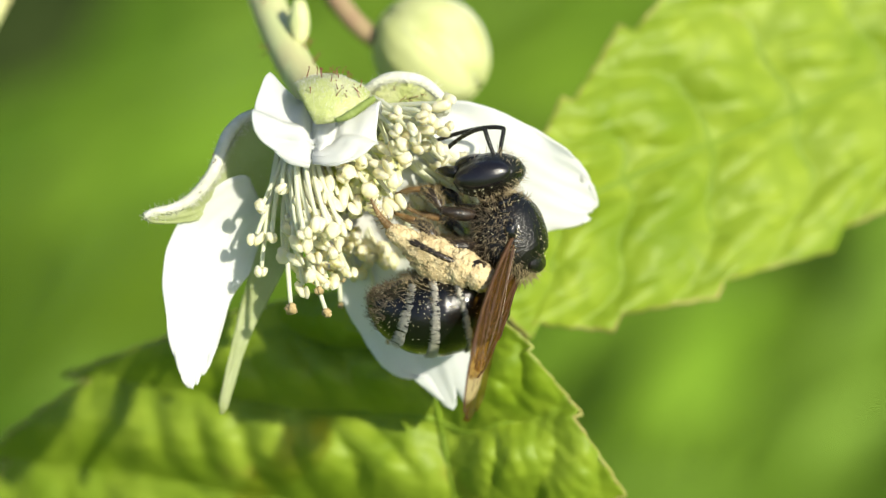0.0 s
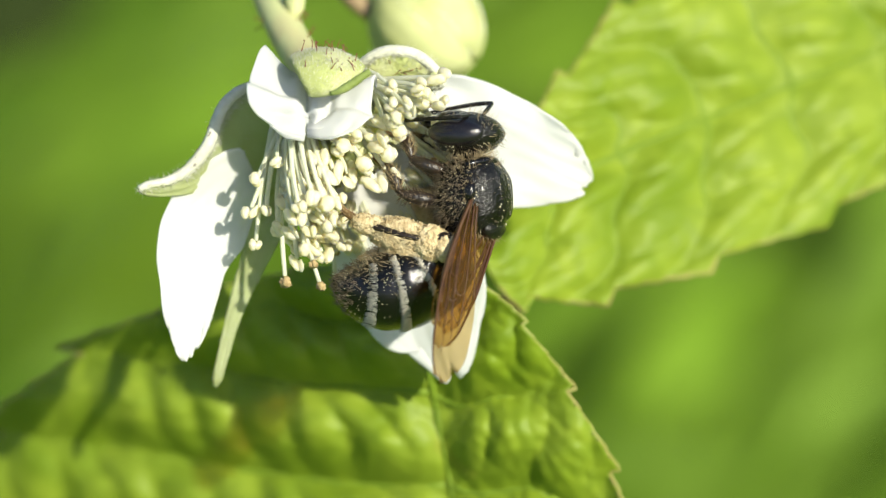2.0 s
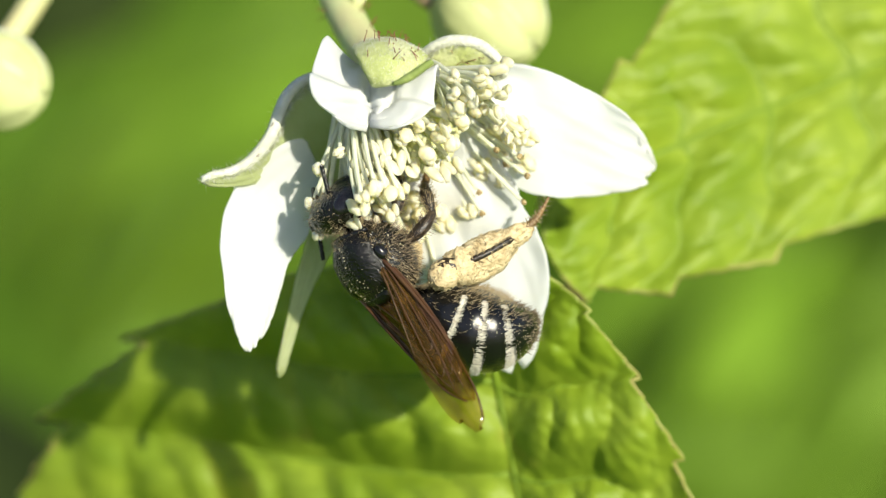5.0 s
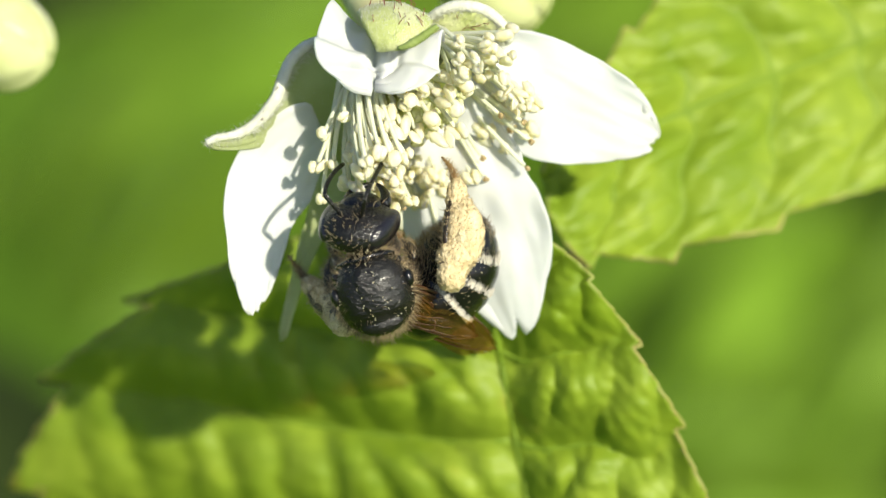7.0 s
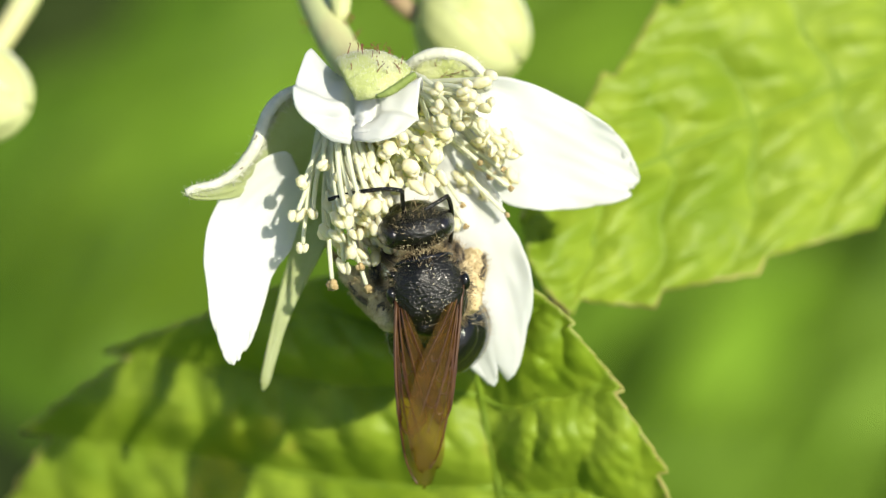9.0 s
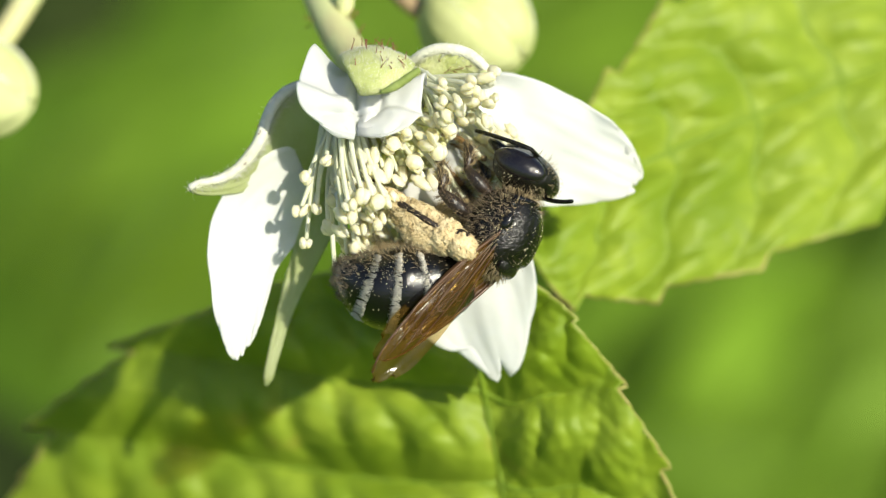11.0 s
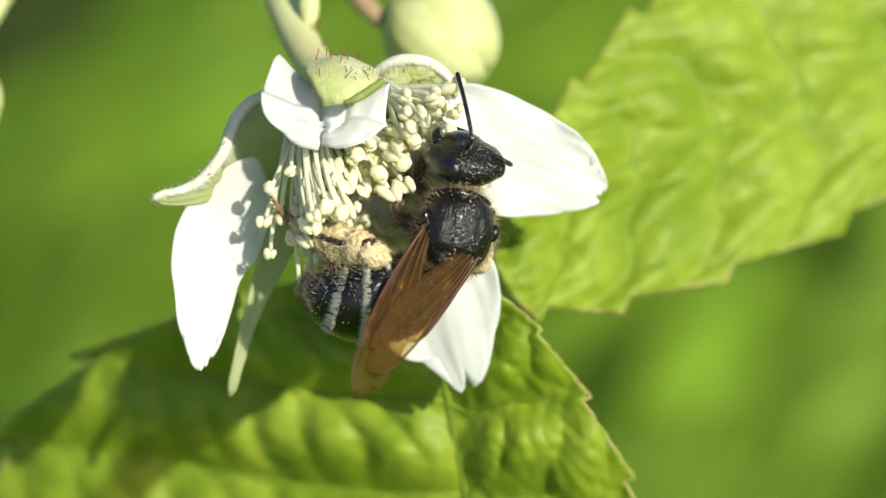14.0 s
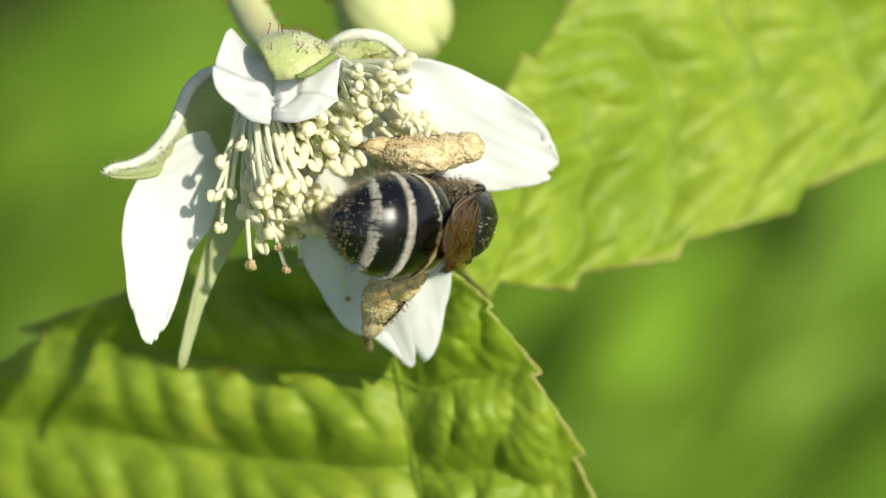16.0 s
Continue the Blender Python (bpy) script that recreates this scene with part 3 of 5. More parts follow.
    # fallen outward on the open petals
    for x, y, w, old in ((772, 326, 1.2, 1), (812, 338, 1.0, 1), (826, 372, 0.6, 1), (820, 418, 0.2, 1), (735, 243, 1.8, 0), (700, 206, 1.6, 0), (668, 196, 1.6, 0),
                         (603, 534, -0.6, 1), (606, 488, -0.5, 1), (686, 598, -1.0, 1), (742, 400, -0.2, 1), (748, 437, -0.4, 1)):
        end = at(x, y, w)
        root = c + n * 1.0 + unit(end - c - n * np.dot(end - c, n)) * 1.9
        stamen(root, (root + end) / 2 + n * 0.35, end, bool(old), 0.62 if old else 0.95)
    # petals
    petal(ob, (at(690, 262, -0.4), at(860, 290, -0.6), at(1052, 372, -2.4)), (0.34, 0.93, 0.1), (0.1, 0.25, 0.95), 2.7, ((-0.55, -0.02, 0.2), (-0.3, 0.02, 0.12)), 0.06, 0.36, 2.3, 0.45, claw=0.42, blunt=3.4, taper=0.12, cut=0.4)
    petal(ob, (at(668, 345, -1.2), at(735, 520, -1.0), at(806, 716, -2.4)), (1, 0.16, 0.12), (0.1, 0.1, 1), 3.2, ((0.22, 0.05, 0.14), (0.62, -0.03, 0.2), (-0.2, -0.02, 0.2), (-0.75, 0.10, 0.25)), 0.06, 0.5, 5.1, 0.6, claw=0.5, blunt=3.6, taper=0.2, cut=0.36)
    petal(ob, (at(460, 355, -0.6), at(318, 430, 0.2), at(346, 684, 0.6)), (0.92, 0.16, -0.35), (0.35, 0.1, 0.9), 1.95, ((0.4, 0.03, 0.25), (-0.5, -0.02, 0.2)), 0.05, 0.26, 8.4, 0.45, claw=0.6, blunt=4.0, taper=0.34, cut=0.5)
    petal(ob, (at(580, 192, 0.4), at(556, 196, 5.0), at(552, 284, 4.0)), (1, -0.07, 0.05), (0, 0.4, 0.9), 2.75, ((-0.55, -0.02, 0.3), (0.35, 0.06, 0.25)), 0.0, 0.72, 4.4, 0.6,
          curl=lambda s, q: 1.1 * max(0, -q - 0.2) ** 1.5 - 0.7 * math.exp(-((q + 0.18 - 0.2 * s) / 0.09) ** 2) - 0.4 * math.exp(-((q - 0.3) / 0.08) ** 2) + 0.5 * max(0, q - 0.5) ** 2, claw=0.75)
    # sepals
    top = sepal(ob, (at(584, 170, -0.3), at(586, 138, 3.2), at(590, 182, 4.7), at(597, 212, 4.5)), (1, -0.1, 0), (0, 0.6, 0.8), 1.62, 0.95, inner=False, hairs=22, seed=3, wool=False, dome=0.35, peak=0.5, felt=3600)
    part("sepal_tip", Geo().add(*tube(bez((at(594, 213, 5.6), at(622, 208, 5.9), at(642, 186, 6.0), at(664, 173, 6.0)), 16), (0.10, 0.19, 0.19, 0.13), 9)), SEPAL_TIP, top, "curled green sepal tip")
    sepal(ob, (at(520, 300, -1.4), at(430, 290, -0.9), at(372, 305, -0.2), at(402, 392, 0.4), at(256, 384, 1.4)), (0.45, 0.9, 0.1), (0.25, -0.1, 0.95), 2.6, 0.22, inner=True, hairs=6, seed=5, peak=0.2, edge=True)
    sepal(ob, (at(520, 380, -2.2), at(470, 480, -2.0), at(430, 560, -1.6), at(392, 732, -2.2)), (1, 0.2, 0), (0, 0, 1), 0.75, 0.20, inner=True, hairs=0, seed=6, peak=0.3, wool=False, felt=1400)
    sepal(ob, (at(640, 205, -0.6), at(690, 148, 0.6), at(770, 160, 0.6), at(786, 200, 0.6)), (0.2, 0.8, 0.5), (0, 0.6, 0.8), 0.85, 0.25, inner=False, hairs=6, seed=8, dome=0.3, peak=0.5)
    tipring = Geo().add(*tube((at(776, 188, 0.6), at(778, 185, 1.2), at(779, 183, 1.5)), (0.30, 0.28, 0.22), 12)).add(*ball(at(779, 183, 1.55), (0.13, 0.13, 0.1), None, 6, 8))
    part("sepal_tip", tipring, SEPAL, ob, "green sepal tip seen end on")


def bud(m_at, rx, ry, way, stalk, mat_label, seed, bark, thick):
    """A closed bud: pale ribbed sepals over an egg-shaped body, on its stalk."""
    rng = np.random.default_rng(seed)
    ob = thing("flower_bud", mat_label, "bud", group="bramble buds")
    way = unit(way)
    a = unit(np.cross(way, (0, 0.2, 1)))
    b = np.cross(way, a)
    part("body", Geo().add(*ball(m_at, (rx * 0.93, rx * 0.93, ry * 0.95), (a, b, way), 16, 24, 0.05, 2, seed)), BUD, ob)
    for k in range(5):
        ph0 = k * 2 * math.pi / 5 + 0.3

        def place(s, q, ph0=ph0):
            th = math.pi * (1 - 0.97 * s)
            ph = ph0 + q * (0.70 + 0.12 * math.sin(math.pi * s))
            r = 1.0 + 0.10 * (1 - q * q) + 0.022 * math.sin(q * 13 + k) * math.sin(math.pi * s) + 0.02 * noise.noise(Vector((s * 5, q * 3, k)))
            d = math.sin(th) * (math.cos(ph) * a + math.sin(ph) * b) * rx * r + math.cos(th) * way * ry * r
            return m_at + d
        lobe = part("sepal", Geo().add(*sheet(place, 24, 13)), BUD, ob, "pale yellow-green downy bud sepal", thick=0.12)
        for sgn in (-1, 1):
            part("margin", Geo().add(*tube([place(s, sgn) for s in np.linspace(0.02, 0.98, 24)], (0.14, 0.25, 0.16), 6)), WOOL, lobe)
    part("stalk", Geo().add(*tube(bez(stalk, 24), (0.42 * thick, 0.50 * thick, 0.55 * thick), 10)), bark, ob, "slender bud stalk")
    fuzz = Geo()
    for _ in range(500):
        d = unit(rng.normal(size=3))
        p = m_at + (a * d[0] + b * d[1]) * rx * 1.03 + way * d[2] * ry * 1.03
        bent_hair(fuzz, p, unit(p - m_at), rng.uniform(0.1, 0.25), 0.012, rng)
    tagged(part("down", fuzz, WOOL, ob), kind="stuff")


bramble_leaf()
cane()
flower()
bud(at(764, 92, -13.0), 2.45, 2.62, (0.75, -0.62, 0.1), (at(675, 76, -13.2), at(620, 45, -13.5), at(540, -20, -14), at(380, -420, -26), at(300, -760, -34)), "plump pale green unopened bud on a purple-tinged stalk", 4, STALK_RED, 1.1)
bud(at(-112, 205, -13.0), 2.2, 2.4, (0.85, -0.3, 0.1), (at(-190, 275, -13), at(-120, 150, -15), at(10, 60, -14), at(60, -60, -14), at(200, -800, -36)), "round pale green unopened bud beside the flower", 5, STALK, 1.35)


def bract():
    ob = thing("bract", "small pale green bract on the flower stalk", "bract")
    part("blade", Geo().add(*ball(at(530, 42, -5.8), (0.5, 1.2, 0.45), None, 10, 12, 0.2, 2, 3)), STALK, ob)


bract()


# ---- the bee: +x ahead, +y its left, +z its back ----
def bee_legs(bee, hinds):
    rng = np.random.default_rng(21)

    def limb(name, path, radii, mat, parent, hair, hair_mat, label="", m=None, length=0.3):
        line = bez(path, 12)
        g = Geo().add(*tube(line, radii, 10))
        ob = part(name, g, mat, parent, label, m=m)
        if hair:
            h = Geo()
            for _ in range(hair):
                k = rng.integers(1, 11)
                way = unit(np.cross(line[k] - line[k - 1], rng.normal(size=3)) * 1.0)
                r = np.interp(k / 11, np.linspace(0, 1, len(radii)), radii)
                ahead = unit(line[k] - line[k - 1])
                bent_hair(h, line[k] + way * r * 0.9, unit(way + 0.7 * ahead), rng.uniform(0.5, 1.1) * length, 0.012, rng)
            tagged(part("leg_hair", h, hair_mat, parent if name in ("fore_leg", "middle_leg") else ob), kind="stuff") if name not in ("fore_leg", "middle_leg") else tagged(part("leg_hair", h, hair_mat, ob), kind="stuff")
        return ob

    for sg in (1, -1):
        y = np.array((1, sg, 1))
        femur = limb("fore_leg", [np.array(p) * y for p in ((1.2, 0.8, -1.0), (1.3, 1.4, -1.6), (1.7, 1.35, -2.4))], (0.18, 0.31, 0.30, 0.16), LEG, bee, 130, FUR_DARK, "hairy dark brown foreleg")
        limb("tibia", [np.array(p) * y for p in ((1.7, 1.35, -2.4), (2.4, 1.4, -2.5), (2.7, 1.0, -3.2))], (0.13, 0.24, 0.26, 0.15), LEG, femur, 150, FUR, length=0.42)
        limb("tarsus", [np.array(p) * y for p in ((2.7, 1.0, -3.2), (2.9, 0.9, -3.8), (2.7, 0.6, -4.6))], (0.14, 0.13, 0.09, 0.05), LEG_TAN, femur, 90, FUR)
        femur = limb("middle_leg", [np.array(p) * y for p in ((-0.1, 1.1, -1.2), (-0.1, 1.9, -1.7), (0.2, 1.9, -2.7))], (0.18, 0.31, 0.30, 0.16), LEG, bee, 190, FUR_DARK, "hairy dark brown middle leg", length=0.45)
        limb("tibia", [np.array(p) * y for p in ((0.2, 1.9, -2.7), (0.9, 2.0, -2.8), (1.4, 1.6, -3.5))], (0.14, 0.28, 0.30, 0.16), LEG, femur, 240, FUR, length=0.4)
        limb("tarsus", [np.array(p) * y for p in ((1.4, 1.6, -3.5), (1.6, 1.4, -4.2), (2.2, 1.0, -4.9))], (0.18, 0.16, 0.10, 0.05), LEG_TAN, femur, 140, FUR)
        # the hind leg points along its own +x, packed with pollen
        leg = part("hind_leg", Geo().add(*tube(bez(((0, 0, 0), (0.5, 0.25 * sg, 0.25), (1.1, 0.2 * sg, 0.1)), 10), (0.40, 0.52, 0.42), 12)), LEG, bee, "hind leg packed with pale yellow pollen")
        limb("tibia", ((1.0, 0.2 * sg, 0.1), (2.1, 0.98 * sg, 0.35), (4.3, 0.1 * sg, 0.0)), (0.18, 0.15, 0.15, 0.20), LEG, leg, 160, FUR, length=0.42)
        limb("tarsus", ((4.2, 0.1 * sg, 0.0), (5.0, 0.0, 0.05), (5.5, -0.1 * sg, 0.2), (6.1, -0.2 * sg, 0.8)), (0.20, 0.20, 0.16, 0.10, 0.05), LEG_TAN, leg, 260, FUR, length=0.28)
        load = Geo()
        blobs = (((2.4, -0.05 * sg, -0.25), (1.70, 0.78, 0.82)), ((2.2, 0.0, -0.58), (1.35, 0.72, 0.72)), ((1.2, 0.1 * sg, -0.1), (0.85, 0.76, 0.80)), ((0.35, 0.25 * sg, 0.0), (0.72, 0.66, 0.62)), ((4.0, 0.05 * sg, -0.05), (0.9, 0.46, 0.46)))
        for k, (cc, ss) in enumerate(blobs):
            load.add(*ball(cc, ss, None, 22, 30, 0.22, 4.5, k * 7 + sg))
        part("pollen_load", load, POLLEN, leg, "thick crumbly pale yellow pollen load")
        crumbs = Geo()
        for k in range(4200):
            cc, ss = blobs[rng.choice(5, p=(0.45, 0.2, 0.13, 0.1, 0.12))]
            d = unit(rng.normal(size=3))
            p = np.array(cc) + d * np.array(ss) * rng.uniform(0.97, 1.10)
            crumbs.add(*grain(p, rng.uniform(0.020, 0.042), rng))
        tagged(part("pollen_crumb", crumbs, POLLEN, leg), kind="stuff")
        hinds[sg] = leg


def bee_wing(bee, sg, hind):
    """A folded wing along its own -x, leading edge outwards; membrane with raised veins."""
    long, wide = (8.9, 1.62) if not hind else (6.3, 1.35)

    def edge(s, q):
        lead = 0.35 * math.sin(math.pi * s) * (1 if not hind else 0.5)
        trail = -wide * (0.16 + 0.84 * math.sin(math.pi * min(1, (s + 0.03) * 0.68)) ** 1.25)
        if s > 0.8:
            k = math.sqrt(max(0.0, 1 - ((s - 0.8) / 0.2) ** 2))
            lead, trail = lead + (1 - k) * -0.7, trail * (0.35 + 0.65 * k)
        if hind and 0.5 < s:
            trail *= 1 - 0.12 * math.exp(-((s - 0.62) / 0.04) ** 2)
        y = lead + (trail - lead) * (q + 1) / 2
        ragged = 0.10 * noise.noise(Vector((y * 3.0, sg, 2))) if s > 0.93 else 0
        z = 0.10 * math.sin(q * 3.0 + s * 4) + 0.05 * math.sin(q * 10 + 2 * s) + 0.05 * noise.noise(Vector((s * 8, q * 4, sg))) + 0.35 * s * s - (0.12 if hind else 0.0)
        return np.array((-s * long * (1 + ragged), sg * y, z))

    name = "hind_wing" if hind else "fore_wing"
    g = Geo().add(*sheet(edge, 44, 17))
    wing = part(name, g, WING, bee, "amber-brown translucent folded wing")
    lanes = ((0.0, -1.0, 0.97, -0.97, 0.13), (0.02, -0.80, 0.62, -0.86, 0.09), (0.03, -0.5, 0.66, -0.30, 0.07), (0.04, 0.0, 0.72, 0.30, 0.065), (0.05, 0.5, 0.50, 0.85, 0.06),
             (0.30, -0.75, 0.86, -0.55, 0.05), (0.34, -0.55, 0.80, -0.05, 0.05))
    for s0, q0, s1, q1, r in lanes:
        pts = [edge(s, q0 + (q1 - q0) * ((s - s0) / (s1 - s0)) ** 1.2) + np.array((0, 0, 0.02)) for s in np.linspace(s0, s1, 18)]
        part("wing_vein", Geo().add(*tube(pts, (r * 0.75, r * 0.55, r * 0.3), 5)), WINGVEIN, wing)
    for s, qa, qb in ((0.42, -0.72, -0.35), (0.55, -0.70, -0.20), (0.66, -0.62, -0.25), (0.50, -0.35, 0.12), (0.64, -0.2, 0.22), (0.40, 0.1, 0.6)):
        pts = [edge(s + 0.03 * math.sin(3 * k), qa + (qb - qa) * k) + np.array((0, 0, 0.02)) for k in np.linspace(0, 1, 8)]
        part("wing_vein", Geo().add(*tube(pts, 0.022, 5)), WINGVEIN, wing)
    if not hind:
        part("wing_spot", Geo().add(*ball(edge(0.60, -0.93), (0.42, 0.09, 0.05), None, 6, 10)), WINGVEIN, wing)
    return wing


def bee_thing():
    rng = np.random.default_rng(33)
    bee = new("bee")
    bee.empty_display_size = 0.002
    tagged(bee, "black banded mining bee with amber wings and pollen-laden hind legs", "bee")
    bee.matrix_basis = SET
    # thorax
    v, f = ball((0, 0, 0), (1, 1, 1), None, 40, 52)
    v = np.sign(v) * np.abs(v) ** 0.86 * np.array((1.96, 1.70, 1.60))
    for p in v:
        p[2] *= 1.04 if p[2] > 0 else 1.0
        p[2] -= 0.25 * max(0, -p[0] - 0.9) if p[2] > 0 else 0
        p[1] *= 1 - 0.10 * max(0, abs(p[0]) - 0.9)
        p *= 1 + 0.03 * noise.noise(Vector(p * 1.4))
        # furrow round the shield of the back
        if p[2] > 0.5:
            p[2] -= 0.13 * math.exp(-((p[0] + 0.95) / 0.13) ** 2)
            if p[0] > -0.7:
                p[2] -= 0.06 * math.exp(-((abs(p[1]) - 0.62 - 0.1 * p[0]) / 0.07) ** 2) + 0.05 * math.exp(-(p[1] / 0.06) ** 2) * max(0.0, p[0]) / 1.5
    thorax = part("thorax", Geo().add(v, f), BLACK, bee, "shiny black punctured thorax")
    part("scutellum", Geo().add(*ball((-1.28, 0, 1.02), (0.48, 0.95, 0.36), None, 10, 16, 0.06, 3)), BLACK, thorax)
    part("collar", Geo().add(*tube(bez(((1.45, -1.25, 0.2), (1.75, -0.7, 1.05), (1.75, 0.7, 1.05), (1.45, 1.25, 0.2)), 16), (0.14, 0.2, 0.14), 8)), GLOSS, thorax)
    for sg in (1, -1):
        part("tegula", Geo().add(*ball((0.30, sg * 1.62, 0.62), (0.42, 0.24, 0.30), None, 9, 12)), GLOSS, thorax, "glossy brown-black wing-base scale")
        part("pronotal_lobe", Geo().add(*ball((1.12, sg * 1.40, 0.35), (0.22, 0.18, 0.26), None, 8, 10)), BLACK, thorax)
    hair, dark = Geo(), Geo()
    for _ in range(3200):
        d = unit(rng.normal(size=3))
        back = d[2] > 0.45 and abs(d[0]) < 0.75
        if back and rng.uniform() > 0.10:
            continue
        p = d * np.array((1.97, 1.72, 1.63))
        way = unit(d + np.array((-0.35, 0, -0.1)) + rng.normal(size=3) * 0.35)
        tawny = d[0] < -0.72 or d[0] > 0.80 or 0.25 < d[2] < 0.42 or rng.uniform() < 0.22
        bent_hair(hair if tawny else dark, p, way, rng.uniform(0.25, 0.6) * (0.4 if back else 1.0), 0.011, rng, 0.35)
    tagged(part("tawny_hair", hair, FUR, thorax), kind="stuff")
    tagged(part("dark_hair", dark, FUR_DARK, thorax), kind="stuff")
    # head, hinged at the neck
    head = part("head", Geo().add(*ball((0.95, 0, 0), (0.88, 1.55, 1.45), None, 22, 28, 0.03, 2)).add(*tube(((-0.95, 0, 0), (0.3, 0, 0)), (0.55, 0.6), 12)), BLACK, bee, "broad black dusted head")
    for sg in (1, -1):
        tilt = np.array(((0.93, -0.18 * sg, 0.0), (0.18 * sg, 0.93, 0.15 * sg), (0, -0.15 * sg, 1.0)))
        part("compound_eye", Geo().add(*ball((0.98, sg * 1.12, 0.05), (0.60, 0.46, 1.12), tilt, 16, 20)), EYE, head, "large glossy black compound eye")
        part("mandible", Geo().add(*tube(bez(((1.25, sg * 0.75, -1.05), (1.45, sg * 0.8, -1.65), (1.5, sg * 0.15, -2.05)), 10), (0.26, 0.20, 0.08), 8)), GLOSS, head, "shiny black curved mandible")
    part("clypeus", Geo().add(*ball((1.55, 0, -0.55), (0.35, 0.85, 0.75), None, 10, 16, 0.05, 3)), GLOSS, head)
    for yy, zz in ((0, 1.18), (0.30, 1.34), (-0.30, 1.34)):
        part("ocellus", Geo().add(*ball((1.22 if yy == 0 else 1.0, yy, zz), (0.11, 0.11, 0.09), None, 6, 8)), GLOSS, head)
    fuzz = Geo()
    for _ in range(450):
        d = unit(rng.normal(size=3))
        if abs(d[1]) > 0.6:
            continue
        p = np.array((0.95, 0, 0)) + d * np.array((0.9, 1.55, 1.45))
        bent_hair(fuzz, p, unit(d + rng.normal(size=3) * 0.4), rng.uniform(0.15, 0.42), 0.009, rng)
    tagged(part("face_hair", fuzz, FUR, head), kind="stuff")
    antennae = {}
    for sg in (1, -1):
        g = Geo().add(*tube(bez(((0, 0, 0), (0.5, sg * 0.12, 0.10), (1.05, sg * 0.2, 0.25)), 8), (0.075, 0.095, 0.09), 8))
        line = bez(((1.05, sg * 0.2, 0.25), (1.35, sg * 0.3, -0.2), (1.35, sg * 0.45, -1.6), (1.15, sg * 0.5, -2.75)), 40)
        rad = [0.092 + 0.007 * math.cos(k * math.pi * 2 * 11 / 40) for k in range(40)]
        g.add(*tube(line, rad, 8))
        antennae[sg] = part("antenna", g, BLACK, head, "elbowed black antenna")
    for o in (head, *head.children):
        o.data.transform(Matrix.Scale(1.1, 4))
    # abdomen, hinged at the waist, along its own -x and curling under
    abdomen_len = 6.5
    sN = 60
    ss = np.linspace(0, 1, sN)
    ang = np.radians(-24 + 78 * ss ** 1.2)
    step = abdomen_len / (sN - 1)
    cx = -np.concatenate(((0,), np.cumsum(np.cos(ang[:-1]) * step)))
    cz = -np.concatenate(((0,), np.cumsum(np.sin(ang[:-1]) * step)))
    rad = np.interp(ss, (0, 0.05, 0.12, 0.28, 0.5, 0.66, 0.82, 0.93, 1.0), (0.35, 0.8, 1.6, 2.2, 2.35, 2.2, 1.65, 0.95, 0.14))

    def skin(s, ph, k=1.0):
        i = np.clip(s, 0, 1)
        a = np.interp(i, ss, ang)
        c = np.array((np.interp(i, ss, cx), 0, np.interp(i, ss, cz)))
        up = np.array((-math.sin(a), 0, math.cos(a)))
        r = np.interp(i, ss, rad) * k
        return c + np.array((0, 1, 0)) * math.sin(ph) * r + up * math.cos(ph) * r * (0.88 if math.cos(ph) > 0 else 0.78)

    cuts = (0.0, 0.20, 0.40, 0.585, 0.76, 0.90, 1.0)
    abdomen = None
    for k in range(6):
        lo, hi = max(0, cuts[k] - 0.03), cuts[k + 1]

        def shell(u, q, lo=lo, hi=hi):
            s = lo + (hi - lo) * u
            return skin(s, q * math.pi, 0.975 + 0.035 * min(1, u * 1.3) - (0.02 * max(0, (u - 0.92) / 0.08)))
        g = Geo().add(*sheet(shell, 12, 41))
        if abdomen is None:
            abdomen = part("abdomen", g, GLOSS, bee, "glossy black abdomen with white hair bands")
        else:
            part("abdomen_segment", g, GLOSS, abdomen)
    for k, (s, wd, thick) in enumerate(((0.387, 0.021, 0.9), (0.570, 0.030, 1.2), (0.745, 0.036, 1.1))):
        h = Geo()
        for _ in range(int(1500 * thick)):
            ph = rng.uniform(-2.2, 2.2)
            if k == 0 and abs(ph) < 0.3 and rng.uniform() < 0.5:
                continue
            if noise.noise(Vector((ph * 2.6, k * 3.0, 0.5))) < -0.25 and rng.uniform() < 0.7:
                continue
            s1 = s + rng.uniform(-wd, wd * 0.3) * 0.9
            p = skin(s1, ph, 1.005)
            way = unit(skin(s1 + 0.02, ph, 1.0) - skin(s1, ph, 1.0))
            n2 = unit(p - skin(s1, ph, 0.2))
            bent_hair(h, p, unit(way + 0.12 * n2 + rng.normal(size=3) * 0.15), rng.uniform(0.16, 0.30), 0.014, rng, 0.15)
        tagged(part("hair_band", h, BAND, abdomen, "band of flattened whitish hairs"), kind="stuff")
    tail = Geo()
    for _ in range(500):
        s1, ph = rng.uniform(0.84, 0.99), rng.uniform(-math.pi, math.pi)
        p = skin(s1, ph)
        n2 = unit(p - skin(s1, ph, 0.2))
        bent_hair(tail, p, unit(n2 * 0.5 + unit(skin(s1 + 0.01, ph) - p + 1e-9) + rng.normal(size=3) * 0.3), rng.uniform(0.25, 0.5), 0.012, rng)
    tagged(part("tail_fringe", tail, FUR_DARK, abdomen, "dusty tawny tail fringe"), kind="stuff")
    dust = Geo()
    for _ in range(900):
        s1 = rng.beta(3.4, 1.4)
        ph = rng.uniform(-math.pi, math.pi)
        if abs(ph) < 1.2 and s1 < 0.7 and rng.uniform() < 0.85:
            continue
        dust.add(*grain(skin(s1, ph, 1.012), rng.uniform(0.010, 0.025), rng))
    tagged(part("pollen_dust", dust, DUST, abdomen), kind="stuff")
    belly = Geo()
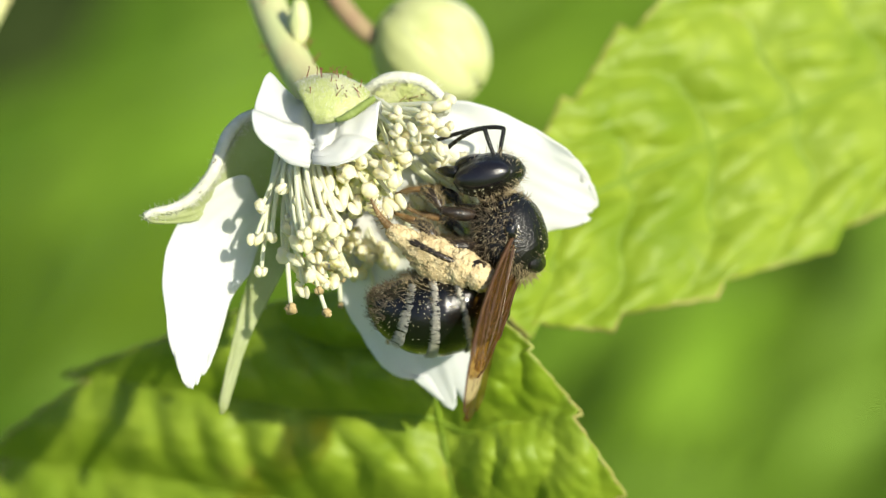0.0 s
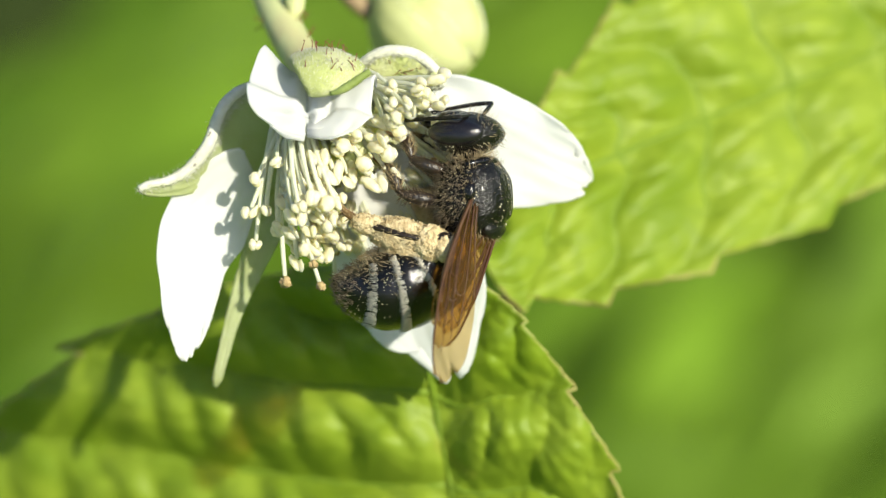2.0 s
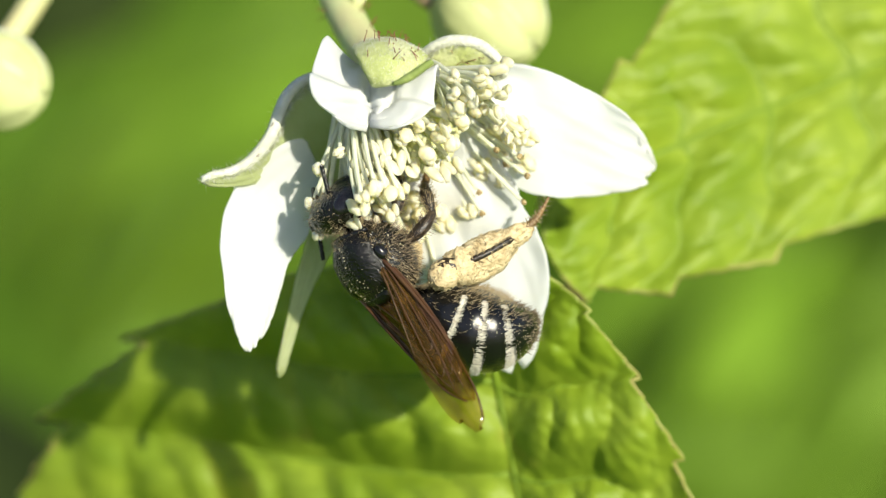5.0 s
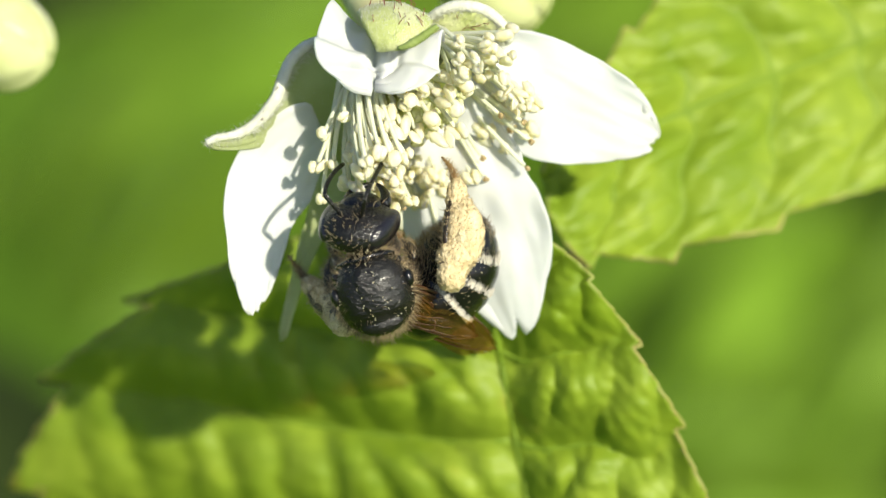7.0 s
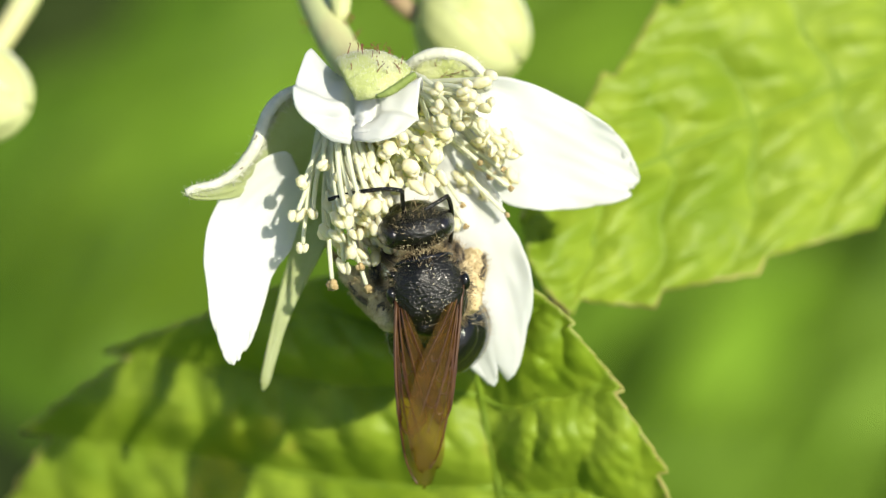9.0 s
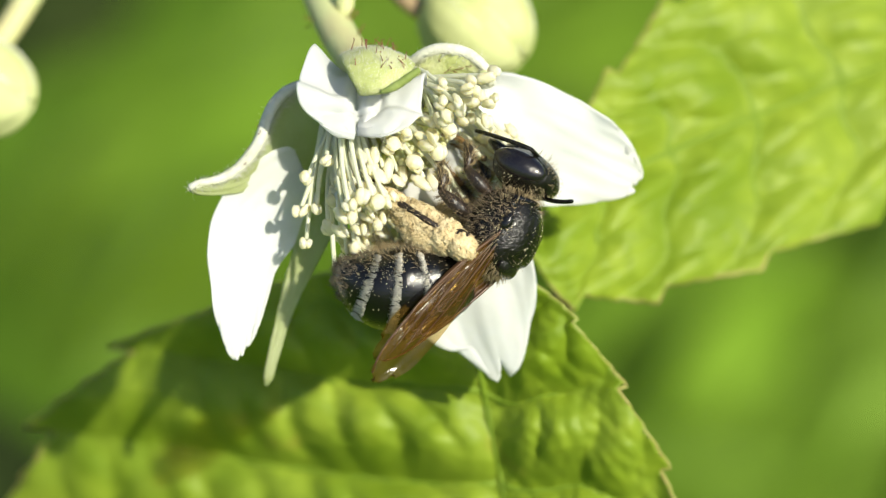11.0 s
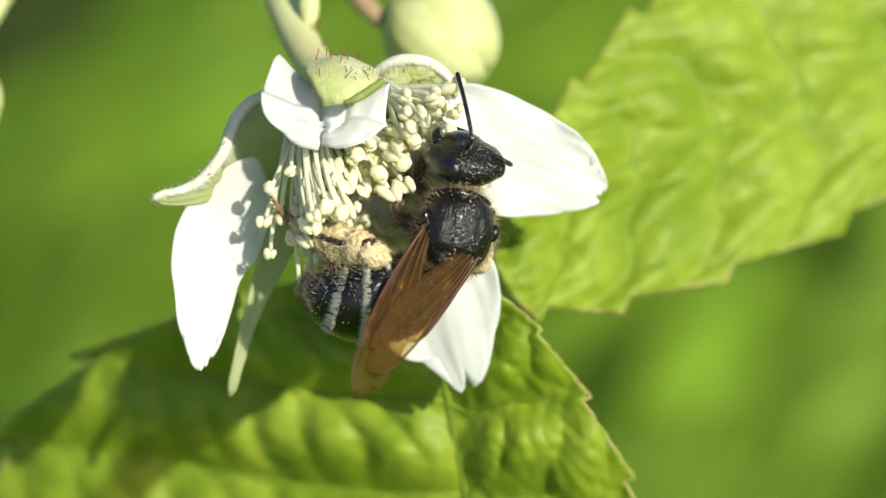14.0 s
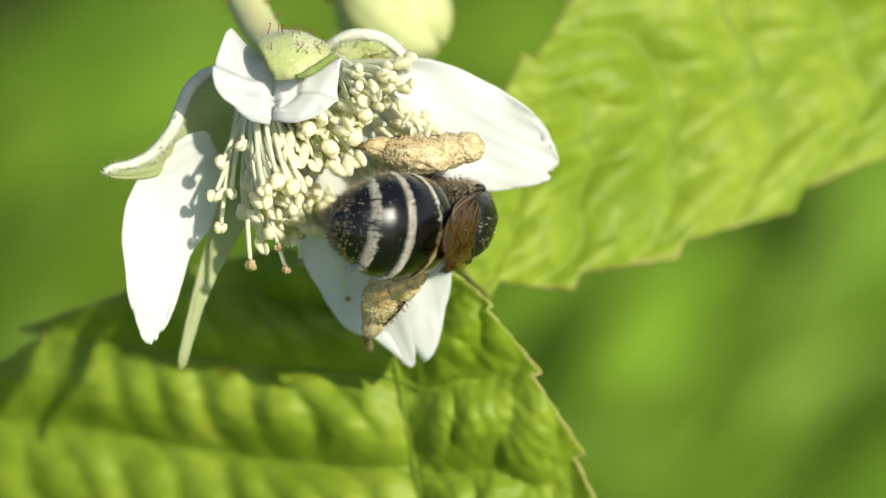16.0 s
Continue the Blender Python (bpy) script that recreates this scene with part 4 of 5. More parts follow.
    for _ in range(1100):
        s1, ph = rng.uniform(0.08, 0.85), math.pi + rng.normal(0, 0.75)
        p = skin(s1, ph)
        n2 = unit(p - skin(s1, ph, 0.2))
        bent_hair(belly, p, unit(n2 + 0.8 * unit(skin(min(0.99, s1 + 0.02), ph) - p + 1e-9) + rng.normal(size=3) * 0.3), rng.uniform(0.25, 0.5), 0.012, rng)
    tagged(part("belly_fringe", belly, FUR, abdomen, "pollen-coloured belly fringe"), kind="stuff")
    for parent, semi, cc, count in ((thorax, (2.0, 1.75, 1.70), (0, 0, 0), 420), (head, (0.92, 1.6, 1.5), (0.95, 0, 0), 340)):
        g = Geo()
        for _ in range(count):
            d = unit(rng.normal(size=3))
            g.add(*grain(np.array(cc) + d * np.array(semi) * 1.01, rng.uniform(0.013, 0.036), rng))
        tagged(part("pollen_dust", g, DUST, parent), kind="stuff")
    hinds = {}
    bee_legs(bee, hinds)
    wings = {(sg, h): bee_wing(bee, sg, h) for sg in (1, -1) for h in (False, True)}
    return bee, head, antennae, abdomen, hinds, wings


BEE, HEAD, ANTENNA, ABDOMEN, HIND, WINGS = bee_thing()


# ---- what moves ----
def motions():
    walk(BEE, [
        (0.0, pose(0.002863, -0.001994, 0.301746, 55.20, -58.51, 109.50)),
        (0.5, pose(0.001997, -0.002707, 0.300512, 93.65, -57.93, 67.15)),
        (1.0, pose(0.002124, -0.002802, 0.300347, 83.04, -52.48, 70.32)),
        (1.5, pose(0.002287, -0.002812, 0.300330, 88.05, -51.19, 64.45)),
        (2.0, pose(0.001569, -0.001723, 0.302216, 64.12, -59.98, 87.55)),
        (2.5, pose(0.001729, -0.001451, 0.302687, 51.72, -59.65, 99.57)),
        (3.0, pose(0.001720, -0.002312, 0.301196, 76.55, -59.43, 77.80)),
        (4.2, pose(-0.001837, -0.003307, 0.299473, -12.10, -68.08, 103.85)),
        (5.3, pose(-0.006377, -0.003359, 0.299382, -112.80, -37.71, 153.49)),
        (5.5, pose(-0.006673, -0.003466, 0.299196, -116.90, -35.88, 155.32)),
        (6.0, pose(-0.005129, -0.005970, 0.297718, -78.62, -55.58, 145.14)),
        (6.5, pose(-0.005760, -0.005045, 0.299707, -35.54, -61.42, 123.59)),
        (7.0, pose(-0.005551, -0.006152, 0.297809, -33.88, -61.48, 128.32)),
        (7.5, pose(-0.005915, -0.005071, 0.299668, -23.93, -66.30, 105.82)),
        (8.0, pose(-0.007908, -0.003961, 0.301540, -39.08, -58.81, 107.48)),
        (8.2, pose(-0.004206, -0.005528, 0.298825, -66.71, -51.86, 146.75)),
        (9.2, pose(-0.002282, -0.003513, 0.299115, 4.34, -68.21, 102.19)),
        (10.3, pose(0.000216, -0.002186, 0.301414, 68.74, -54.13, 84.55)),
        (10.5, pose(0.000453, -0.002534, 0.300811, 107.64, -36.98, 40.66)),
        (11.0, pose(0.000615, -0.002517, 0.300841, 101.16, -42.03, 48.90)),
        (11.5, pose(0.001065, -0.003406, 0.301301, 99.07, -53.37, 50.94)),
        (12.0, pose(0.001294, -0.002231, 0.303136, 60.57, -59.89, 84.72)),
        (12.5, pose(0.000480, -0.002109, 0.303347, 9.84, -54.67, 125.46)),
        (13.0, pose(0.000522, -0.002936, 0.301914, 8.92, -58.81, 107.48)),
        (13.5, pose(-0.000197, -0.002835, 0.302089, -10.46, -56.68, 118.56)),
        (14.0, pose(0.000054, -0.003017, 0.301774, 38.91, -57.64, 65.66)),
        (14.5, pose(0.001289, -0.002838, 0.302285, 95.83, -38.25, 48.52)),
        (15.0, pose(0.002495, -0.002204, 0.301383, 84.12, -33.89, 70.78)),
        (15.5, pose(0.003267, -0.001730, 0.300204, 70.09, -10.45, 80.79)),
        (16.0, pose(0.002381, -0.000831, 0.299760, 89.76, 22.74, 62.23))])
    walk(HEAD, [
        (0.0, pose(0.001780, 0.000000, -0.000380, -0.00, -0.00, 0.00)),
        (0.5, pose(0.001780, 0.000000, -0.000380, -0.00, -0.00, 0.00)),
        (1.0, pose(0.001780, 0.000000, -0.000380, -0.00, -0.00, 0.00)),
        (1.5, pose(0.001780, 0.000000, -0.000380, 0.00, -0.00, 0.00)),
        (2.0, pose(0.001780, 0.000000, -0.000380, 0.00, -0.00, 0.00)),
        (2.5, pose(0.001780, 0.000000, -0.000380, 0.00, -0.00, 0.00)),
        (3.0, pose(0.001780, 0.000000, -0.000380, 0.00, -0.00, 0.00)),
        (4.2, pose(0.001780, 0.000000, -0.000380, -0.00, -0.00, 0.00)),
        (5.3, pose(0.001780, 0.000000, -0.000380, 0.00, 0.00, 0.00)),
        (5.5, pose(0.001780, 0.000000, -0.000380, -0.00, -0.00, 0.00)),
        (6.0, pose(0.002100, 0.000000, -0.000380, -26.68, -27.92, -12.36)),
        (6.5, pose(0.002100, 0.000000, -0.000380, -26.68, -27.92, -12.36)),
        (7.0, pose(0.002100, 0.000000, -0.000380, -22.12, -27.89, -9.90)),
        (7.5, pose(0.002100, 0.000000, -0.000380, -23.75, -28.71, -10.25)),
        (8.0, pose(0.002100, 0.000000, -0.000380, -31.26, -28.95, -14.26)),
        (8.2, pose(0.002100, 0.000000, -0.000380, -25.32, -28.33, -11.32)),
        (9.2, pose(0.001780, 0.000000, -0.000380, -0.00, -0.00, -0.00)),
        (10.3, pose(0.001780, 0.000000, -0.000380, -0.00, -0.00, 0.00)),
        (10.5, pose(0.001780, 0.000000, -0.000380, 0.00, 0.00, 0.00)),
        (11.0, pose(0.001780, 0.000000, -0.000380, 0.00, 0.00, -0.00)),
        (11.5, pose(0.001780, 0.000000, -0.000380, 4.72, -2.03, 4.57)),
        (12.0, pose(0.001780, 0.000000, -0.000380, 4.35, -2.79, 4.15)),
        (12.5, pose(0.002100, 0.000000, -0.000380, 20.28, -16.68, 14.56)),
        (13.0, pose(0.002100, 0.000000, -0.000380, 15.08, -20.01, 9.33)),
        (13.5, pose(0.002100, 0.000000, -0.000380, 9.69, -21.31, 5.58)),
        (14.0, pose(0.002100, 0.000000, -0.000380, 12.04, -20.87, 7.12)),
        (14.5, pose(0.001780, 0.000000, -0.000380, 0.00, 8.00, 0.00)),
        (15.0, pose(0.001780, 0.000000, -0.000380, 0.00, 48.00, 0.00)),
        (15.5, pose(0.001780, 0.000000, -0.000380, 0.00, 52.00, 0.00)),
        (16.0, pose(0.001780, 0.000000, -0.000380, 0.00, 40.00, 0.00))])
    walk(ABDOMEN, [
        (0.0, pose(-0.001750, -0.000814, -0.000715, 71.30, -63.15, -76.01)),
        (0.5, pose(-0.001750, -0.000832, -0.000688, 50.26, -59.98, -52.15)),
        (1.0, pose(-0.001668, -0.000747, -0.000783, 64.06, -56.93, -67.96)),
        (1.5, pose(-0.001668, -0.000747, -0.000783, 59.17, -55.93, -62.11)),
        (2.0, pose(-0.001750, -0.000702, -0.000823, 48.57, -44.04, -47.44)),
        (2.5, pose(-0.001750, -0.000675, -0.000840, 54.70, -45.58, -55.27)),
        (3.0, pose(-0.001750, -0.000751, -0.000784, 70.54, -26.24, -74.72)),
        (4.2, pose(-0.001750, 0.000000, -0.000450, 11.85, -75.99, -12.22)),
        (5.3, pose(-0.001750, 0.000702, -0.000823, -31.85, -11.74, 15.88)),
        (5.5, pose(-0.001750, 0.000739, -0.000795, -30.09, -11.29, 14.59)),
        (5.8, pose(-0.001750, 0.000333, -0.001980, -48.19, -49.20, 49.21)),
        (6.0, pose(-0.001750, 0.000000, -0.002950, -104.87, -59.49, 116.80)),
        (6.5, pose(-0.001750, 0.000000, -0.002950, -84.83, -48.24, 83.47)),
        (7.0, pose(-0.001750, 0.000000, -0.002950, -110.60, -9.04, 117.28)),
        (7.5, pose(-0.001750, 0.000000, -0.002950, -92.31, -63.34, 96.63)),
        (8.0, pose(-0.001750, 0.000000, -0.002950, -38.42, -69.03, 60.01)),
        (8.2, pose(-0.001750, 0.000000, -0.002950, 164.59, -70.05, -166.78)),
        (9.2, pose(-0.001750, 0.000000, -0.000450, -46.43, -75.99, 48.12)),
        (10.3, pose(-0.001669, -0.000723, -0.000803, 73.00, -55.93, -78.86)),
        (10.5, pose(-0.001627, -0.000743, -0.000781, 30.91, -42.12, -27.79)),
        (11.0, pose(-0.001627, -0.000743, -0.000781, 31.63, -42.84, -28.70)),
        (11.5, pose(-0.001750, -0.000751, -0.000784, 39.76, -41.31, -36.64)),
        (12.0, pose(-0.001750, -0.000619, -0.000867, 47.71, -35.32, -43.35)),
        (12.5, pose(-0.001750, -0.000372, -0.000893, 68.94, -30.41, -72.56)),
        (13.0, pose(-0.001750, -0.000149, -0.000784, 74.44, -15.69, -82.47)),
        (13.5, pose(-0.001750, -0.000053, -0.000661, 75.03, -5.72, -81.09)),
        (14.0, pose(-0.001750, -0.000086, -0.000715, 70.98, -8.07, -63.85)),
        (14.5, pose(-0.001594, -0.000661, -0.000832, 24.12, -30.79, -18.29)),
        (15.0, pose(-0.001421, -0.000688, -0.000756, 46.41, -58.83, -47.75)),
        (15.5, pose(-0.001750, 0.000000, -0.000450, 33.92, -56.60, -69.53)),
        (16.0, pose(-0.001750, 0.000000, -0.000450, -0.19, -14.65, 0.61))])
    walk(HIND[1], [
        (0.0, pose(-0.001582, 0.001790, -0.000655, -5.41, 52.38, 14.34)),
        (0.5, pose(-0.001612, 0.001624, -0.000222, 5.16, 68.67, 26.46)),
        (1.0, pose(-0.001012, 0.001818, -0.000628, 16.49, 60.24, 39.75)),
        (1.5, pose(-0.001257, 0.001712, -0.000449, 15.99, 59.89, 39.16)),
        (2.0, pose(-0.002151, 0.001620, 0.000148, 23.44, 69.59, 47.38)),
        (2.5, pose(-0.001665, 0.001860, -0.000221, 20.12, 67.51, 43.71)),
        (3.0, pose(-0.002041, 0.001762, -0.000270, 14.11, 68.81, 36.71)),
        (4.2, pose(-0.001000, 0.001350, -0.000850, 20.94, 59.79, 45.00)),
        (5.3, pose(-0.001000, 0.001350, -0.000850, 20.94, 59.79, 45.00)),
        (5.5, pose(-0.001000, 0.001350, -0.000850, 20.94, 59.79, 45.00)),
        (6.0, pose(-0.001000, 0.001350, -0.000850, 20.94, 59.79, 45.00)),
        (6.5, pose(-0.001000, 0.001350, -0.000850, 20.94, 59.79, 45.00)),
        (7.0, pose(-0.001000, 0.001350, -0.000850, 20.94, 59.79, 45.00)),
        (7.5, pose(-0.001000, 0.001350, -0.000850, 20.94, 59.79, 45.00)),
        (8.0, pose(-0.001000, 0.001350, -0.000850, 20.94, 59.79, 45.00)),
        (8.2, pose(-0.001000, 0.001350, -0.000850, 20.94, 59.79, 45.00)),
        (9.2, pose(-0.001000, 0.001350, -0.000850, 20.94, 59.79, 45.00)),
        (10.3, pose(-0.001181, 0.001707, -0.000332, 2.36, 53.32, 23.28)),
        (10.5, pose(-0.001561, 0.001689, -0.000645, 72.64, 72.17, 102.67)),
        (11.0, pose(-0.001509, 0.001508, -0.000220, 38.74, 77.62, 63.19)),
        (11.5, pose(-0.001588, 0.001828, -0.000418, 23.96, 66.48, 48.24)),
        (12.0, pose(-0.002276, 0.001832, -0.000034, 36.38, 59.94, 63.58)),
        (12.5, pose(-0.002019, 0.002208, 0.000106, 12.03, 43.61, 34.04)),
        (13.0, pose(-0.001078, 0.002811, 0.000391, 22.66, 41.54, 46.18)),
        (13.5, pose(-0.001067, 0.003379, 0.000703, 28.13, 41.09, 52.77)),
        (14.0, pose(-0.001631, 0.003012, 0.000599, 49.58, 45.51, 82.17)),
        (14.5, pose(-0.001895, 0.001388, -0.000116, 64.91, 68.44, 95.75)),
        (15.0, pose(-0.001485, 0.001365, -0.000636, 27.27, 63.71, 52.33)),
        (15.5, pose(-0.000033, 0.002655, -0.000040, 54.27, 74.73, 81.20)),
        (16.0, pose(-0.000804, 0.003268, 0.000602, -175.78, 68.72, -156.41))])
    walk(HIND[-1], [
        (0.0, pose(-0.001000, -0.001350, -0.000850, -20.94, 59.79, -45.00)),
        (0.5, pose(-0.001000, -0.001350, -0.000850, -20.94, 59.79, -45.00)),
        (1.0, pose(-0.001000, -0.001350, -0.000850, -20.94, 59.79, -45.00)),
        (1.5, pose(-0.001000, -0.001350, -0.000850, -20.94, 59.79, -45.00)),
        (2.0, pose(-0.001000, -0.001350, -0.000850, -20.94, 59.79, -45.00)),
        (2.5, pose(-0.001000, -0.001350, -0.000850, -20.94, 59.79, -45.00)),
        (3.0, pose(-0.001000, -0.001350, -0.000850, -20.94, 59.79, -45.00)),
        (4.2, pose(-0.001000, -0.001350, -0.000850, -20.94, 59.79, -45.00)),
        (5.3, pose(-0.002327, -0.002020, -0.000605, -96.18, 59.24, -137.96)),
        (5.5, pose(-0.002391, -0.001991, -0.000720, -103.29, 59.25, -145.53)),
        (5.8, pose(-0.001929, -0.002266, -0.000785, -79.86, 47.38, -66.35)),
        (6.0, pose(-0.001551, -0.002491, -0.000838, -95.91, 24.59, -28.56)),
        (6.5, pose(-0.001551, -0.002491, -0.000838, -127.82, 59.69, -41.57)),
        (7.0, pose(-0.000694, -0.003319, -0.000117, -109.08, 28.03, -19.10)),
        (7.5, pose(-0.001328, -0.003231, -0.000064, -58.10, 59.67, 10.62)),
        (8.0, pose(-0.001869, -0.002816, -0.000159, -85.04, 82.81, -34.26)),
        (8.2, pose(-0.000222, -0.002125, -0.000215, -67.94, 63.86, -47.21)),
        (9.2, pose(-0.001000, -0.001350, -0.000850, -20.94, 59.79, -45.00)),
        (10.3, pose(-0.001000, -0.001350, -0.000850, -20.94, 59.79, -45.00)),
        (10.5, pose(-0.001000, -0.001350, -0.000850, -20.94, 59.79, -45.00)),
        (11.0, pose(-0.001000, -0.001350, -0.000850, -20.94, 59.79, -45.00)),
        (11.5, pose(-0.001000, -0.001350, -0.000850, -20.94, 59.79, -45.00)),
        (12.0, pose(-0.001000, -0.001350, -0.000850, -20.94, 59.79, -45.00)),
        (12.5, pose(-0.001000, -0.001350, -0.000850, -20.94, 59.79, -45.00)),
        (13.0, pose(-0.001000, -0.001350, -0.000850, -20.94, 59.79, -45.00)),
        (13.5, pose(-0.001000, -0.001350, -0.000850, -20.94, 59.79, -45.00)),
        (14.0, pose(-0.001000, -0.001350, -0.000850, -20.94, 59.79, -45.00)),
        (14.5, pose(-0.001000, -0.001350, -0.000850, -20.94, 59.79, -45.00)),
        (15.0, pose(-0.001000, -0.001350, -0.000850, -20.94, 59.79, -45.00)),
        (15.5, pose(-0.003999, 0.000615, -0.003550, -46.27, 43.13, -77.41)),
        (16.0, pose(-0.002807, -0.001782, -0.000335, -41.21, 28.96, -67.92))])
    walk(ANTENNA[1], [
        (0.0, pose(0.001850, 0.000420, 0.000500, -34.95, 13.15, -10.47)),
        (0.5, pose(0.001850, 0.000420, 0.000500, -6.76, 28.36, 54.66)),
        (1.0, pose(0.001850, 0.000420, 0.000500, -17.41, 26.80, 49.18)),
        (1.5, pose(0.001850, 0.000420, 0.000500, -12.52, 9.74, 62.16)),
        (2.0, pose(0.001850, 0.000420, 0.000500, -4.81, 16.79, 83.81)),
        (2.5, pose(0.001850, 0.000420, 0.000500, -26.06, 58.84, 80.19)),
        (3.0, pose(0.001850, 0.000420, 0.000500, -5.39, 11.79, 52.37)),
        (4.2, pose(0.001850, 0.000420, 0.000500, 57.96, 44.03, 55.61)),
        (5.3, pose(0.001850, 0.000420, 0.000500, 154.05, 47.15, 102.34)),
        (5.5, pose(0.001850, 0.000420, 0.000500, -169.72, 30.24, 119.21)),
        (5.8, pose(0.001850, 0.000420, 0.000500, 137.48, 55.68, 75.84)),
        (6.0, pose(0.001850, 0.000420, 0.000500, 88.78, 49.02, 33.03)),
        (6.5, pose(0.001850, 0.000420, 0.000500, 36.87, 27.64, 10.12)),
        (7.0, pose(0.001850, 0.000420, 0.000500, 5.79, 9.24, 21.59)),
        (7.5, pose(0.001850, 0.000420, 0.000500, 56.05, -2.89, 44.03)),
        (7.8, pose(0.001850, 0.000420, 0.000500, 71.00, 53.75, 21.61)),
        (8.0, pose(0.001850, 0.000420, 0.000500, -49.68, 85.18, -116.53)),
        (8.2, pose(0.001850, 0.000420, 0.000500, 48.44, 28.15, 6.96)),
        (9.2, pose(0.001850, 0.000420, 0.000500, 69.61, -9.83, 3.60)),
        (10.3, pose(0.001850, 0.000420, 0.000500, 101.61, -42.72, -18.45)),
        (10.4, pose(0.001850, 0.000420, 0.000500, 24.17, -26.84, 51.46)),
        (10.5, pose(0.001850, 0.000420, 0.000500, -9.23, 27.76, 71.48)),
        (11.0, pose(0.001850, 0.000420, 0.000500, -7.00, 18.80, 79.02)),
        (11.5, pose(0.001850, 0.000420, 0.000500, -10.04, 20.41, 48.48)),
        (11.8, pose(0.001850, 0.000420, 0.000500, 18.43, -39.35, 50.74)),
        (12.0, pose(0.001850, 0.000420, 0.000500, 78.29, -71.75, 2.97)),
        (12.3, pose(0.001850, 0.000420, 0.000500, 11.65, -20.69, 60.46)),
        (12.5, pose(0.001850, 0.000420, 0.000500, -0.48, 19.69, 61.82)),
        (12.8, pose(0.001850, 0.000420, 0.000500, -31.18, -1.42, 7.09)),
        (13.0, pose(0.001850, 0.000420, 0.000500, -36.93, -25.74, -23.98)),
        (13.3, pose(0.001850, 0.000420, 0.000500, -17.17, 9.98, -53.43)),
        (13.5, pose(0.001850, 0.000420, 0.000500, -13.75, 36.98, -69.31)),
        (13.8, pose(0.001850, 0.000420, 0.000500, -1.30, -5.02, -24.71)),
        (14.0, pose(0.001850, 0.000420, 0.000500, -12.36, -32.54, 5.49)),
        (14.3, pose(0.001850, 0.000420, 0.000500, -8.61, 1.77, 43.23)),
        (14.5, pose(0.001850, 0.000420, 0.000500, 6.26, 19.91, 71.49)),
        (15.0, pose(0.001850, 0.000420, 0.000500, 0.00, 0.00, 12.00)),
        (15.5, pose(0.001850, 0.000420, 0.000500, 0.00, 0.00, 12.00)),
        (16.0, pose(0.001850, 0.000420, 0.000500, 0.00, 0.00, 12.00))])
